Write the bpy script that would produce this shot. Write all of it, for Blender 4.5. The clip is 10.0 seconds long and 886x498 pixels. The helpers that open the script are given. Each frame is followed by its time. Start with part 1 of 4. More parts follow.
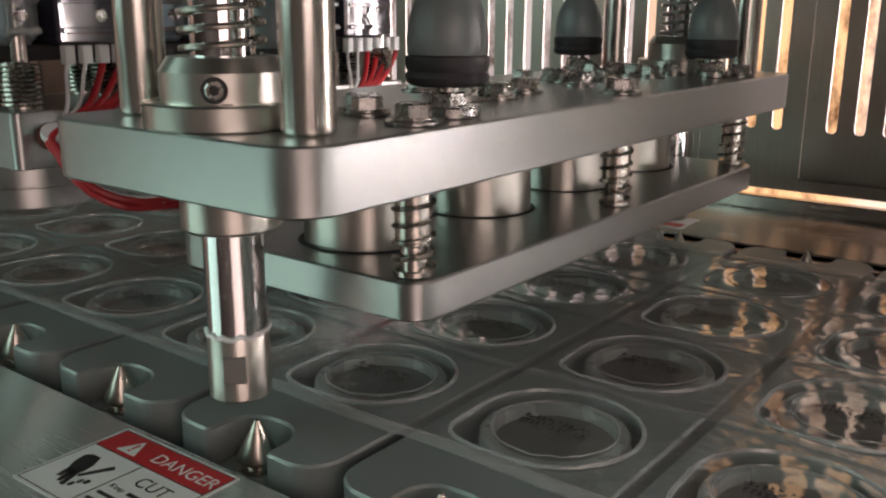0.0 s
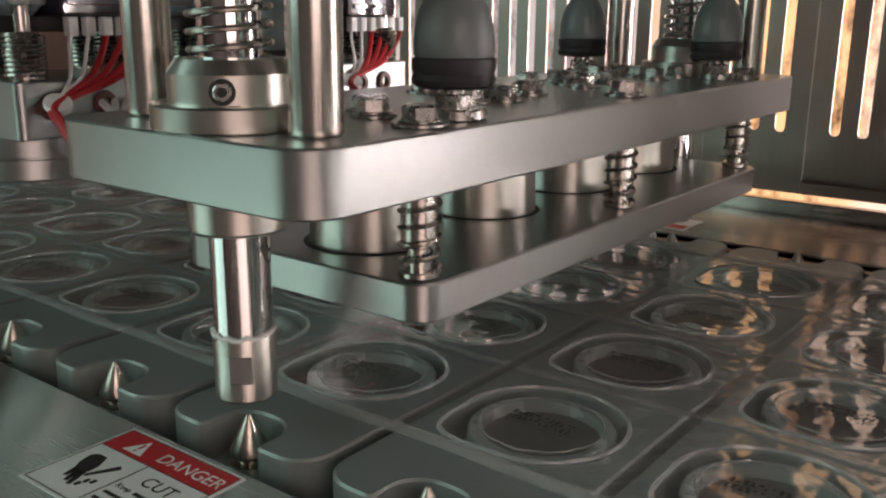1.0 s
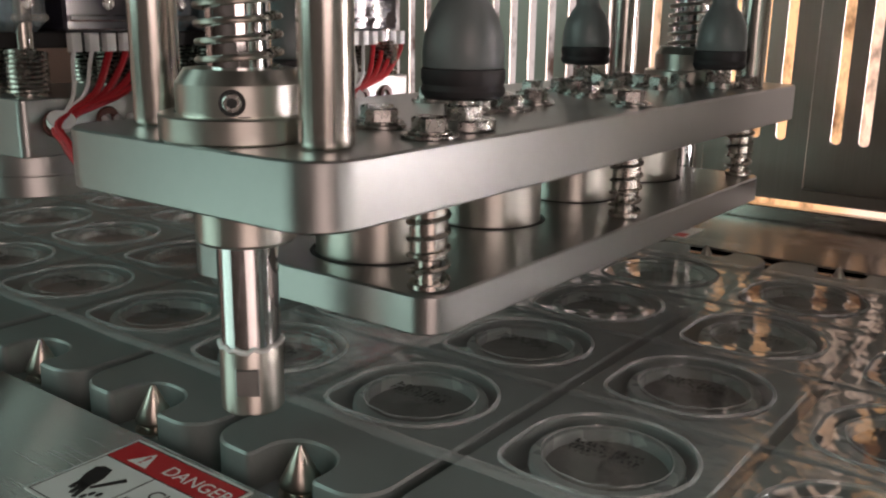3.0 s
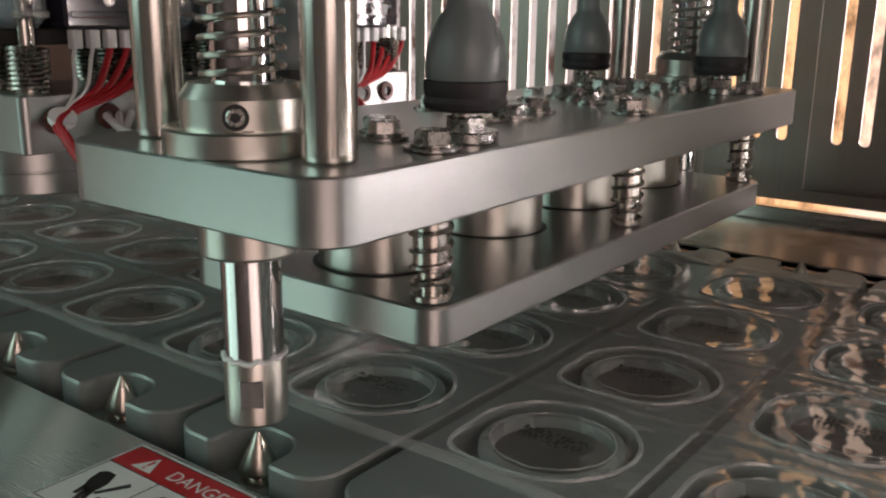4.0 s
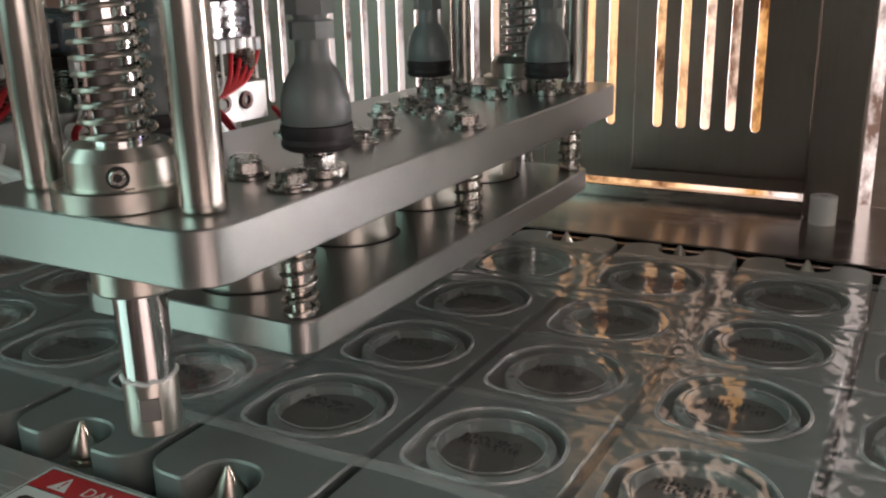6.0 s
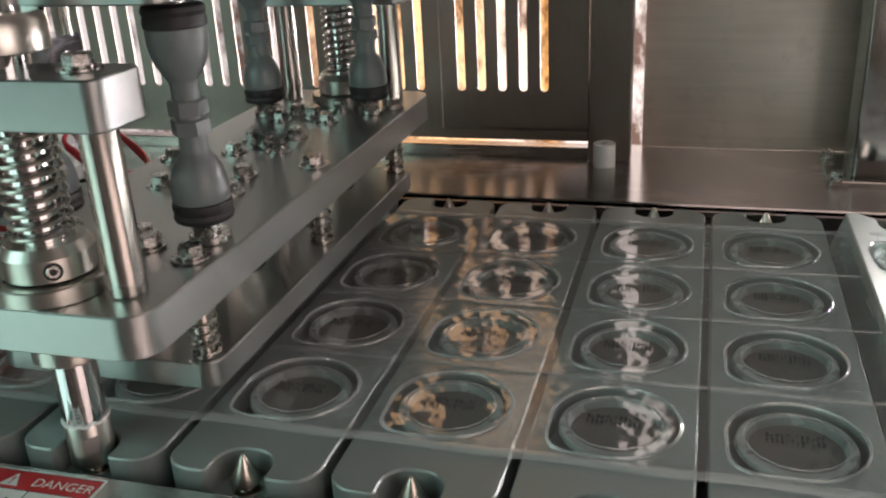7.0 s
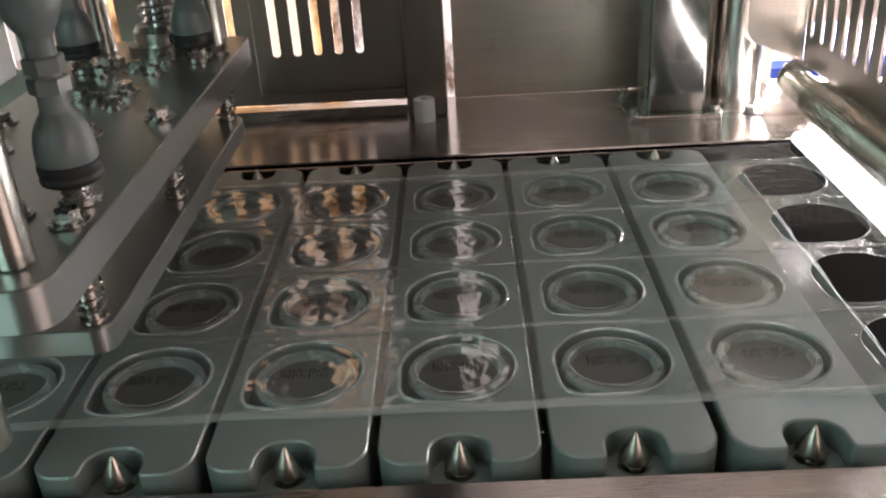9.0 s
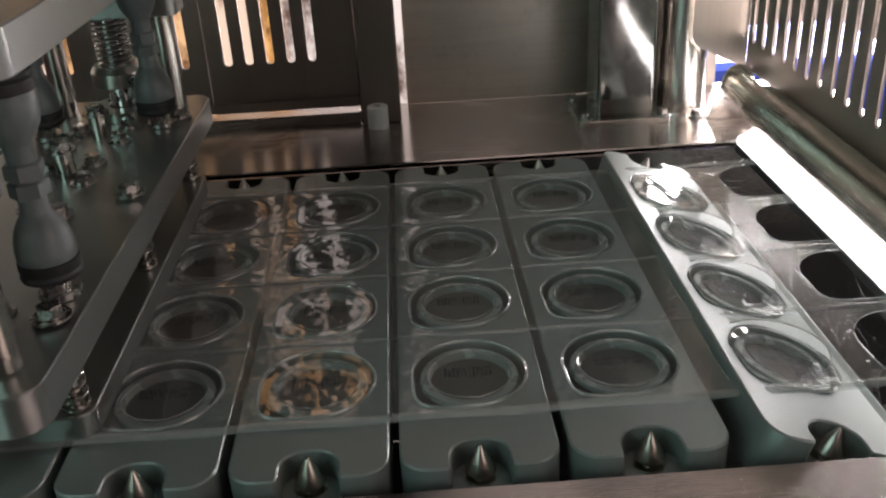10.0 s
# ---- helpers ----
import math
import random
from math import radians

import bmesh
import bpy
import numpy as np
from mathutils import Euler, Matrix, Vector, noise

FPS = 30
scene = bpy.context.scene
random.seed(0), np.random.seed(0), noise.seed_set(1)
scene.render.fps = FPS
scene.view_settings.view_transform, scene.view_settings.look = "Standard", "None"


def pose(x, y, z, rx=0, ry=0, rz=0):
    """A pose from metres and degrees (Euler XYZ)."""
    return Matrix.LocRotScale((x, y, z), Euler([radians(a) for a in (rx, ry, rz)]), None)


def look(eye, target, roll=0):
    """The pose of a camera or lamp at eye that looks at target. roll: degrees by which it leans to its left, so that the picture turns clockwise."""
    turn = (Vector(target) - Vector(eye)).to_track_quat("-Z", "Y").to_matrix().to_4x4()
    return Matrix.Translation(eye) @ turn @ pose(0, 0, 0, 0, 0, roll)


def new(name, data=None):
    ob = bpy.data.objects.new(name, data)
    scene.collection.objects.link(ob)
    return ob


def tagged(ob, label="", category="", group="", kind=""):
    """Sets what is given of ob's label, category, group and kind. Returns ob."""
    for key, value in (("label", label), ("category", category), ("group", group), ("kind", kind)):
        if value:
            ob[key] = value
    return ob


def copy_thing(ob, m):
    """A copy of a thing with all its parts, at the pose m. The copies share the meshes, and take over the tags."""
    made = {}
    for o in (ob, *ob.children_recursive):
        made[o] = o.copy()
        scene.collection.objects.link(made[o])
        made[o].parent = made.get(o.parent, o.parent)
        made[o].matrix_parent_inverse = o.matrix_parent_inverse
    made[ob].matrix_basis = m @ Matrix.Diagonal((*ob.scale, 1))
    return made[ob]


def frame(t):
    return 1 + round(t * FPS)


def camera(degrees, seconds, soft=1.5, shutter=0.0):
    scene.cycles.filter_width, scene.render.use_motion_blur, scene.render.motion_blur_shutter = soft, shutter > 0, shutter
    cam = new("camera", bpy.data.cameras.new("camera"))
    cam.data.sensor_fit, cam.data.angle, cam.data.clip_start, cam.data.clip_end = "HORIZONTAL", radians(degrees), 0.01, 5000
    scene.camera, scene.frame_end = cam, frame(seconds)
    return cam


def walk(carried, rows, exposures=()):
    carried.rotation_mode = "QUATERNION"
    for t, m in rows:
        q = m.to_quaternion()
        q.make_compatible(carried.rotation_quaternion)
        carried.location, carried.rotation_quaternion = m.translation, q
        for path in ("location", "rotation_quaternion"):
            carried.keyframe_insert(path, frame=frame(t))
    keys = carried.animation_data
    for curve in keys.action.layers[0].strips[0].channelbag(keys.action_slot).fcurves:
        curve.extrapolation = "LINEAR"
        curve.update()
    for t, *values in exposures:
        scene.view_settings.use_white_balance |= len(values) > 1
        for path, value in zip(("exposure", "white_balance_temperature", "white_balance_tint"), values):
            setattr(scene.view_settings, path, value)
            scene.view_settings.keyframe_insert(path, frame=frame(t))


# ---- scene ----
cam = camera(51.9, 10.0, soft=2.2)
PATH = [
    (0, (0.29, -0.237, 0.167), (-0.885, 1.301, -0.337), 0.3),
    (0.5, (0.289, -0.237, 0.166), (-0.892, 1.298, -0.331), 0.3),
    (1, (0.289, -0.239, 0.168), (-0.888, 1.298, -0.336), 0.5),
    (1.5, (0.287, -0.237, 0.167), (-0.887, 1.303, -0.333), 0.5),
    (2, (0.284, -0.237, 0.17), (-0.883, 1.305, -0.339), 1.0),
    (2.5, (0.283, -0.239, 0.17), (-0.885, 1.307, -0.327), 0.9),
    (4, (0.281, -0.241, 0.174), (-0.885, 1.304, -0.329), 0.7),
    (4.5, (0.282, -0.241, 0.173), (-0.888, 1.305, -0.318), 0.5),
    (5, (0.283, -0.239, 0.186), (-0.844, 1.323, -0.351), 1.0),
    (5.5, (0.301, -0.251, 0.194), (-0.751, 1.361, -0.352), -0.2),
    (7, (0.339, -0.382, 0.293), (-0.193, 1.392, -0.461), -3.0),
    (7.5, (0.322, -0.411, 0.308), (0.002, 1.376, -0.532), -4.6),
    (8, (0.31, -0.403, 0.309), (0.105, 1.387, -0.559), -4.9),
    (8.5, (0.288, -0.41, 0.319), (0.165, 1.383, -0.559), -3.8),
    (9, (0.28, -0.414, 0.326), (0.221, 1.375, -0.566), -3.6),
    (9.5, (0.278, -0.412, 0.331), (0.282, 1.376, -0.566), -3.1),
    (10, (0.273, -0.419, 0.337), (0.324, 1.367, -0.562), -3.2),
]
walk(cam, [(t, look(eye, target, roll)) for t, eye, target, roll in PATH], ((0, -0.13, 6800, 22), (5.0, -0.13, 6800, 22), (7.0, 0.22, 6500, 17), (7.5, 0.27, 6500, 17), (8.5, 0.22, 6500, 17), (9.0, 0.06, 6500, 17), (9.5, 0.04, 6500, 17), (10, -0.58, 6500, 17)))


# ---- light ----
def area(name, m, sx, sy, power, color):
    d = bpy.data.lights.new(name, "AREA")
    d.shape, d.size, d.size_y, d.energy, d.color = "RECTANGLE", sx, sy, power, color
    ob = new(name, d)
    ob.matrix_world = m
    return ob


world = bpy.data.worlds.new("hall_air")
scene.world = world
world.use_nodes = True
bg = world.node_tree.nodes["Background"]
bg.inputs[0].default_value = (1.0, 0.92, 0.87, 1)
bg.inputs[1].default_value = 0.20
# unseen lamps added for the near-side light, to both hands of the camera; the bright window beyond the exit; an
# overhead fill
area("window_light_west", look((-1.6, -1.7, 0.95), (0.1, 0.2, 0.0)), 2.2, 1.5, 28, (0.62, 1.0, 0.89))
area("window_light_south", look((2.3, -1.5, 0.70), (0.1, 0.2, 0.05)), 1.6, 1.3, 20, (1.0, 0.82, 0.74))
area("window_light_exit", look((1.05, 1.25, 0.26), (0.5, 0.25, 0.0)), 0.9, 0.6, 150, (1.0, 0.96, 0.93))
# overhead fill added to brighten the plates; no lamp is seen there
area("ceiling_lamps", look((1.3, 0.2, 3.1), (1.3, 0.21, 0.0)), 2.4, 2.6, 16, (1.0, 0.82, 0.73))


# ---- materials ----
def mat(name, base, rough=0.5, metal=0.0, var=0.12, scale=60, stretch=(1, 1, 1), bump=0.0, bscale=300, rvar=0.08, spec=0.5, coat=0.0, vary=0.0, dirt=0.0, brushed=None):
    m = bpy.data.materials.new(name)
    m.use_nodes = True
    n, l = m.node_tree.nodes, m.node_tree.links
    p = n["Principled BSDF"]
    p.inputs["Metallic"].default_value = metal
    p.inputs["Specular IOR Level"].default_value = spec
    p.inputs["Coat Weight"].default_value = coat
    if brushed:
        p.inputs["Anisotropic"].default_value = 1.0
        across = n.new("ShaderNodeCombineXYZ")
        for k in range(3):
            across.inputs[k].default_value = brushed[k]
        m.node_tree.links.new(across.outputs[0], p.inputs["Tangent"])
    tc = n.new("ShaderNodeTexCoord")
    mp = n.new("ShaderNodeMapping")
    mp.inputs["Scale"].default_value = stretch
    l.new(tc.outputs["Object"], mp.inputs[0])
    fine = n.new("ShaderNodeTexNoise")
    fine.inputs["Scale"].default_value, fine.inputs["Detail"].default_value = scale, 4
    l.new(mp.outputs[0], fine.inputs["Vector"])
    wide = n.new("ShaderNodeTexNoise")
    wide.inputs["Scale"].default_value, wide.inputs["Detail"].default_value = 9, 3
    l.new(tc.outputs["Object"], wide.inputs["Vector"])
    add = n.new("ShaderNodeMath")
    add.operation = "ADD"
    l.new(fine.outputs[0], add.inputs[0])
    l.new(wide.outputs[0], add.inputs[1])
    lo = n.new("ShaderNodeMapRange")
    lo.inputs["From Min"].default_value, lo.inputs["From Max"].default_value = 0.6, 1.4
    lo.inputs["To Min"].default_value, lo.inputs["To Max"].default_value = 1 - var, 1 + var
    l.new(add.outputs[0], lo.inputs[0])
    value = lo.outputs[0]
    if vary:
        oi = n.new("ShaderNodeObjectInfo")
        vr = n.new("ShaderNodeMapRange")
        vr.inputs["To Min"].default_value, vr.inputs["To Max"].default_value = 1 - vary, 1 + vary
        l.new(oi.outputs["Random"], vr.inputs[0])
        mu = n.new("ShaderNodeMath")
        mu.operation = "MULTIPLY"
        l.new(value, mu.inputs[0])
        l.new(vr.outputs[0], mu.inputs[1])
        value = mu.outputs[0]
    if dirt:
        spots = n.new("ShaderNodeTexNoise")
        spots.inputs["Scale"].default_value, spots.inputs["Detail"].default_value, spots.inputs["Roughness"].default_value = 28, 8, 0.7
        l.new(tc.outputs["Object"], spots.inputs["Vector"])
        dr = n.new("ShaderNodeMapRange")
        dr.inputs["From Min"].default_value, dr.inputs["From Max"].default_value = 0.56, 0.72
        dr.inputs["To Min"].default_value, dr.inputs["To Max"].default_value = 1, 1 - dirt
        l.new(spots.outputs[0], dr.inputs[0])
        mu = n.new("ShaderNodeMath")
        mu.operation = "MULTIPLY"
        l.new(value, mu.inputs[0])
        l.new(dr.outputs[0], mu.inputs[1])
        value = mu.outputs[0]
    mix = n.new("ShaderNodeVectorMath")
    mix.operation = "SCALE"
    mix.inputs[0].default_value = base
    l.new(value, mix.inputs["Scale"])
    l.new(mix.outputs[0], p.inputs["Base Color"])
    rr = n.new("ShaderNodeMapRange")
    rr.inputs["From Min"].default_value, rr.inputs["From Max"].default_value = 0.6, 1.4
    rr.inputs["To Min"].default_value, rr.inputs["To Max"].default_value = max(0.02, rough - rvar), min(1, rough + rvar)
    l.new(add.outputs[0], rr.inputs[0])
    l.new(rr.outputs[0], p.inputs["Roughness"])
    if bump:
        bn = n.new("ShaderNodeTexNoise")
        bn.inputs["Scale"].default_value, bn.inputs["Detail"].default_value = bscale, 3
        l.new(mp.outputs[0], bn.inputs["Vector"])
        bp = n.new("ShaderNodeBump")
        bp.inputs["Strength"].default_value, bp.inputs["Distance"].default_value = bump, 0.001
        l.new(bn.outputs[0], bp.inputs["Height"])
        l.new(bp.outputs[0], p.inputs["Normal"])
    return m


def film_mat(name, wave, gloss, haze=0.04, scale=75, stretch=(1, 1, 1), rough=0.07):
    m = bpy.data.materials.new(name)
    m.use_nodes = True
    n, l = m.node_tree.nodes, m.node_tree.links
    n.remove(n["Principled BSDF"])
    tr, gl, mx, fr = (n.new("ShaderNode" + k) for k in ("BsdfTransparent", "BsdfGlossy", "MixShader", "Fresnel"))
    tr.inputs[0].default_value = (0.93, 0.95, 0.94, 1)
    gl.inputs[0].default_value = (1, 1, 1, 1)
    gl.inputs["Roughness"].default_value = rough
    fr.inputs["IOR"].default_value = gloss
    tc, nz, bp = (n.new("ShaderNode" + k) for k in ("TexCoord", "TexNoise", "Bump"))
    nz.inputs["Scale"].default_value, nz.inputs["Detail"].default_value = scale, 0.6
    bp.inputs["Strength"].default_value, bp.inputs["Distance"].default_value = wave, 0.0022
    mp = n.new("ShaderNodeMapping")
    mp.inputs["Scale"].default_value = stretch
    l.new(tc.outputs["Object"], mp.inputs[0])
    l.new(mp.outputs[0], nz.inputs["Vector"])
    l.new(nz.outputs[0], bp.inputs["Height"])
    l.new(bp.outputs[0], gl.inputs["Normal"])
    l.new(bp.outputs[0], fr.inputs["Normal"])
    l.new(fr.outputs[0], mx.inputs[0])
    l.new(tr.outputs[0], mx.inputs[1])
    l.new(gl.outputs[0], mx.inputs[2])
    df, hz = n.new("ShaderNodeBsdfDiffuse"), n.new("ShaderNodeMixShader")
    df.inputs[0].default_value = (0.75, 0.78, 0.78, 1)
    hz.inputs[0].default_value = haze
    l.new(mx.outputs[0], hz.inputs[1])
    l.new(df.outputs[0], hz.inputs[2])
    l.new(hz.outputs[0], n["Material Output"].inputs[0])
    return m


def glow(name, color, strength):
    m = bpy.data.materials.new(name)
    m.use_nodes = True
    p = m.node_tree.nodes["Principled BSDF"]
    p.inputs["Base Color"].default_value = (0.8, 0.8, 0.8, 1)
    p.inputs["Emission Color"].default_value = (*color, 1)
    p.inputs["Emission Strength"].default_value = strength
    return m


M_ALU = mat("satin_aluminium", (0.41, 0.428, 0.418), 0.33, 1.0, 0.04, 160, (1, 1, 1), 0.0, 900, rvar=0.04)
M_TRAY = mat("bead_blasted_aluminium", (0.285, 0.328, 0.318), 0.40, 0.50, 0.06, 700, (1, 1, 1), 0.12, 1200, vary=0.05, dirt=0.08)
M_STEEL = mat("brushed_stainless", (0.50, 0.465, 0.43), 0.22, 1.0, 0.10, 220, (0.06, 3, 3), 0.05, 420, rvar=0.09, dirt=0.10)
M_SHEET = mat("dull_brushed_sheet", (0.64, 0.585, 0.52), 0.36, 0.92, 0.11, 90, (0.10, 1, 2), 0.03, 300, rvar=0.08, dirt=0.16)
M_EXIT = mat("brushed_exit_panel", (0.46, 0.42, 0.38), 0.38, 0.92, 0.06, 160, (2, 2, 0.12), 0.03, 300, rvar=0.05, dirt=0.08)
M_DECK = mat("brushed_deck_sheet", (0.69, 0.65, 0.63), 0.26, 1.0, 0.05, 500, (0.05, 3, 3), 0.0, 900, rvar=0.03, dirt=0.12, brushed=(0, 1, 0))
M_PANEL = mat("brushed_guard_panel", (0.33, 0.285, 0.255), 0.34, 1.0, 0.10, 200, (3, 3, 0.06), 0.05, 420, dirt=0.14)
M_ROD = mat("brushed_steel_rod", (0.56, 0.54, 0.50), 0.22, 1.0, 0.14, 260, (4, 4, 0.05), 0.04, 500)
M_ROLLER = mat("brushed_roller_steel", (0.72, 0.67, 0.61), 0.26, 1.0, 0.10, 260, (4, 4, 0.1), 0.03, 500, rvar=0.06)
M_CHROME = mat("chromed_shaft", (0.78, 0.79, 0.80), 0.06, 1.0, 0.03, 100, rvar=0.02)
M_TURNED = mat("turned_steel", (0.55, 0.545, 0.50), 0.30, 1.0, 0.025, 300, (1, 1, 1), 0.0, 600, rvar=0.012)
M_PIN = mat("worn_pin_steel", (0.47, 0.435, 0.385), 0.30, 1.0, 0.08, 200, rvar=0.05)
M_BOLT = mat("zinc_bolt_steel", (0.46, 0.45, 0.43), 0.27, 1.0, 0.12, 300, dirt=0.2)
M_SPRING = mat("spring_steel", (0.44, 0.42, 0.38), 0.28, 1.0, 0.10, 200)
M_GREY = mat("grey_moulded_plastic", (0.155, 0.185, 0.188), 0.36, 0.0, 0.18, 90, (1, 1, 0.35), 0.05, 300, rvar=0.08, dirt=0.2)
M_RUBBER = mat("black_rubber", (0.018, 0.018, 0.02), 0.55, 0.0, 0.2, 200, bump=0.1)
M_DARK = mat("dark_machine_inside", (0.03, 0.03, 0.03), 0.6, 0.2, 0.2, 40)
M_CUP = mat("foil_cup_shell", (0.42, 0.46, 0.45), 0.28, 0.45, 0.10, 60, bump=0.25, bscale=60)
M_CUPIN = mat("cup_content", (0.120, 0.112, 0.106), 0.38, 0.1, 0.25, 70, bump=0.4, bscale=120, vary=0.25)
M_WHITE = mat("white_nylon", (0.80, 0.84, 0.83), 0.40, 0.0, 0.05, 80)
M_RED = mat("red_silicone_wire", (0.46, 0.022, 0.030), 0.38, 0.0, 0.12, 200)
M_LABELW = mat("label_white", (0.74, 0.78, 0.76), 0.4, 0.0, 0.03, 60)
M_LABELR = mat("label_red", (0.55, 0.03, 0.035), 0.38, 0.0, 0.05, 60)
M_INK = mat("label_black", (0.015, 0.015, 0.015), 0.45, 0.0, 0.05, 60)
M_CODE = mat("printed_code_ink", (0.008, 0.008, 0.008), 0.5, 0.0, 0.1, 60)
M_BLUE = mat("blue_plastic", (0.03, 0.08, 0.55), 0.4, 0.0, 0.1, 60)
M_RUST = mat("brown_grommet", (0.10, 0.035, 0.025), 0.5, 0.0, 0.2, 90)
M_FILM = film_mat("clear_lidding_film", 0.26, 2.5, 0.085, 120, (0.8, 1.2, 1), 0.09)
M_LID = film_mat("cut_film_lid", 0.11, 2.2, 0.045, 80, (1, 1, 1), 0.05)
M_FOLD = film_mat("folded_film_edge", 0.1, 1.6, 0.22)
M_CREASE = film_mat("creased_film", 0.1, 1.8, 0.10)
M_BEAD = film_mat("pressed_film_rim", 0.05, 2.0, 0.08)
M_STREAK = glow("white_exit_lamp_face", (1, 0.98, 0.96), 9.0)
M_TERMINAL = film_mat("clear_terminal_cover", 0.05, 1.8, 0.14)
M_BLUECORE = mat("blue_grey_terminal", (0.24, 0.42, 0.52), 0.35, 0.0, 0.25, 120)
M_TERMDARK = mat("smoked_terminal_cover", (0.030, 0.030, 0.042), 0.10, 0.0, 0.2, 90, coat=0.6)
M_HALL = mat("hall_concrete", (0.17, 0.155, 0.14), 0.7, 0.0, 0.15, 3)


# ---- mesh helpers ----
def part(name, bm, material, parent=None, label="", smooth=True, at=None, sheet=False):
    me = bpy.data.meshes.new(name)
    bmesh.ops.recalc_face_normals(bm, faces=bm.faces)
    if sheet:
        bm.normal_update()
        bmesh.ops.reverse_faces(bm, faces=[f for f in bm.faces if f.normal.z < 0])
    bm.to_mesh(me)
    bm.free()
    me.materials.append(material)
    if smooth:
        me.polygons.foreach_set("use_smooth", [True] * len(me.polygons))
        me.set_sharp_from_angle(angle=radians(32))
    ob = new(name, me)
    if parent:
        ob.parent = parent
    if at:
        ob.matrix_basis = at if isinstance(at, Matrix) else Matrix.Translation(at)
    if label:
        tagged(ob, label)
    return ob


def clone(ob, at, parent=None, name=None):
    o = new(name or ob.name, ob.data)
    o.parent = parent or ob.parent
    o.matrix_basis = at if isinstance(at, Matrix) else Matrix.Translation(at)
    return o


def thing(name, label, category, group="", at=(0, 0, 0)):
    e = new(name)
    e.empty_display_size = 0.02
    e.location = at
    return tagged(e, label, category, group)


def box(x0, x1, y0, y1, z0, z1, bev=0.0, bm=None, seg=1):
    own = bmesh.new()
    vs = bmesh.ops.create_cube(own, size=1)["verts"]
    for v in vs:
        v.co = Vector(((x0 + x1) / 2 + v.co.x * (x1 - x0), (y0 + y1) / 2 + v.co.y * (y1 - y0), (z0 + z1) / 2 + v.co.z * (z1 - z0)))
    if bev:
        bmesh.ops.bevel(own, geom=own.edges[:], offset=bev, segments=seg, profile=0.5, affect="EDGES")
    return join(bm, own)


def join(bm, own):
    if bm is None:
        return own
    me = bpy.data.meshes.new("joint")
    own.to_mesh(me)
    own.free()
    bm.from_mesh(me)
    bpy.data.meshes.remove(me)
    return bm


def outline_rect(x0, x1, y0, y1, r, seg=8):
    pts = []
    for cx, cy, a in ((x1 - r, y1 - r, 0), (x0 + r, y1 - r, 90), (x0 + r, y0 + r, 180), (x1 - r, y0 + r, 270)):
        for i in range(seg + 1):
            t = radians(a + 90 * i / seg)
            pts.append((cx + r * math.cos(t), cy + r * math.sin(t)))
    return pts


def inset(pts, d):
    out, n = [], len(pts)
    for i in range(n):
        a, b, c = Vector(pts[i - 1]), Vector(pts[i]), Vector(pts[(i + 1) % n])
        u, w = b - a, c - b
        nrm = Vector((0, 0))
        for e in (u, w):
            if e.length > 1e-7:
                nrm += Vector((-e.y, e.x)).normalized()
        nrm = nrm.normalized() if nrm.length else Vector((0, 0))
        out.append((b.x + nrm.x * d, b.y + nrm.y * d))
    return out


def prism(pts, z0, z1, ch=0.0008, caps=True):
    """An upright prism on a counterclockwise outline, with chamfered rims."""
    bm = bmesh.new()
    small = inset(pts, ch) if ch else pts
    rings = [(small, z0), (pts, z0 + ch), (pts, z1 - ch), (small, z1)] if ch else [(pts, z0), (pts, z1)]
    rows = [[bm.verts.new((x, y, z)) for x, y in p] for p, z in rings]
    n = len(pts)
    for a, b in zip(rows, rows[1:]):
        for i in range(n):
            bm.faces.new((a[i], a[(i + 1) % n], b[(i + 1) % n], b[i]))
    if caps:
        bm.faces.new(rows[0][::-1])
        bm.faces.new(rows[-1])
    return bm


def lathe(profile, seg=32, bm=None, x=0, y=0, close=True):
    """Turned on the z axis: rows of (radius, z), from the bottom up."""
    own = bmesh.new()
    rows = []
    for r, z in profile:
        if r < 1e-6:
            rows.append([own.verts.new((x, y, z))])
        else:
            rows.append([own.verts.new((x + r * math.cos(2 * math.pi * i / seg), y + r * math.sin(2 * math.pi * i / seg), z)) for i in range(seg)])
    for a, b in zip(rows, rows[1:]):
        for i in range(seg):
            j = (i + 1) % seg
            if len(a) == 1 and len(b) > 1:
                own.faces.new((a[0], b[j], b[i]))
            elif len(b) == 1 and len(a) > 1:
                own.faces.new((a[i], a[j], b[0]))
            elif len(a) > 1:
                own.faces.new((a[i], a[j], b[j], b[i]))
    if close:
        for row, flip in ((rows[0], True), (rows[-1], False)):
            if len(row) > 1:
                own.faces.new(row[::-1] if flip else row)
    return join(bm, own)


def rod(r, z0, z1, seg=32, ch=0.0008, bm=None, x=0, y=0):
    return lathe([(r - ch, z0), (r, z0 + ch), (r, z1 - ch), (r - ch, z1)], seg, bm, x, y)


def hexagon(r, z0, z1, bm=None, x=0, y=0, turn=0.3):
    own = bmesh.new()
    ch = r * 0.08
    rows = []
    for rr, z in ((r, z0), (r, z1 - ch), (r * 0.9, z1)):
        rows.append([own.verts.new((x + rr * math.cos(turn + math.pi * i / 3), y + rr * math.sin(turn + math.pi * i / 3), z)) for i in range(6)])
    for a, b in zip(rows, rows[1:]):
        for i in range(6):
            own.faces.new((a[i], a[(i + 1) % 6], b[(i + 1) % 6], b[i]))
    own.faces.new(rows[-1])
    own.faces.new(rows[0][::-1])
    return join(bm, own)


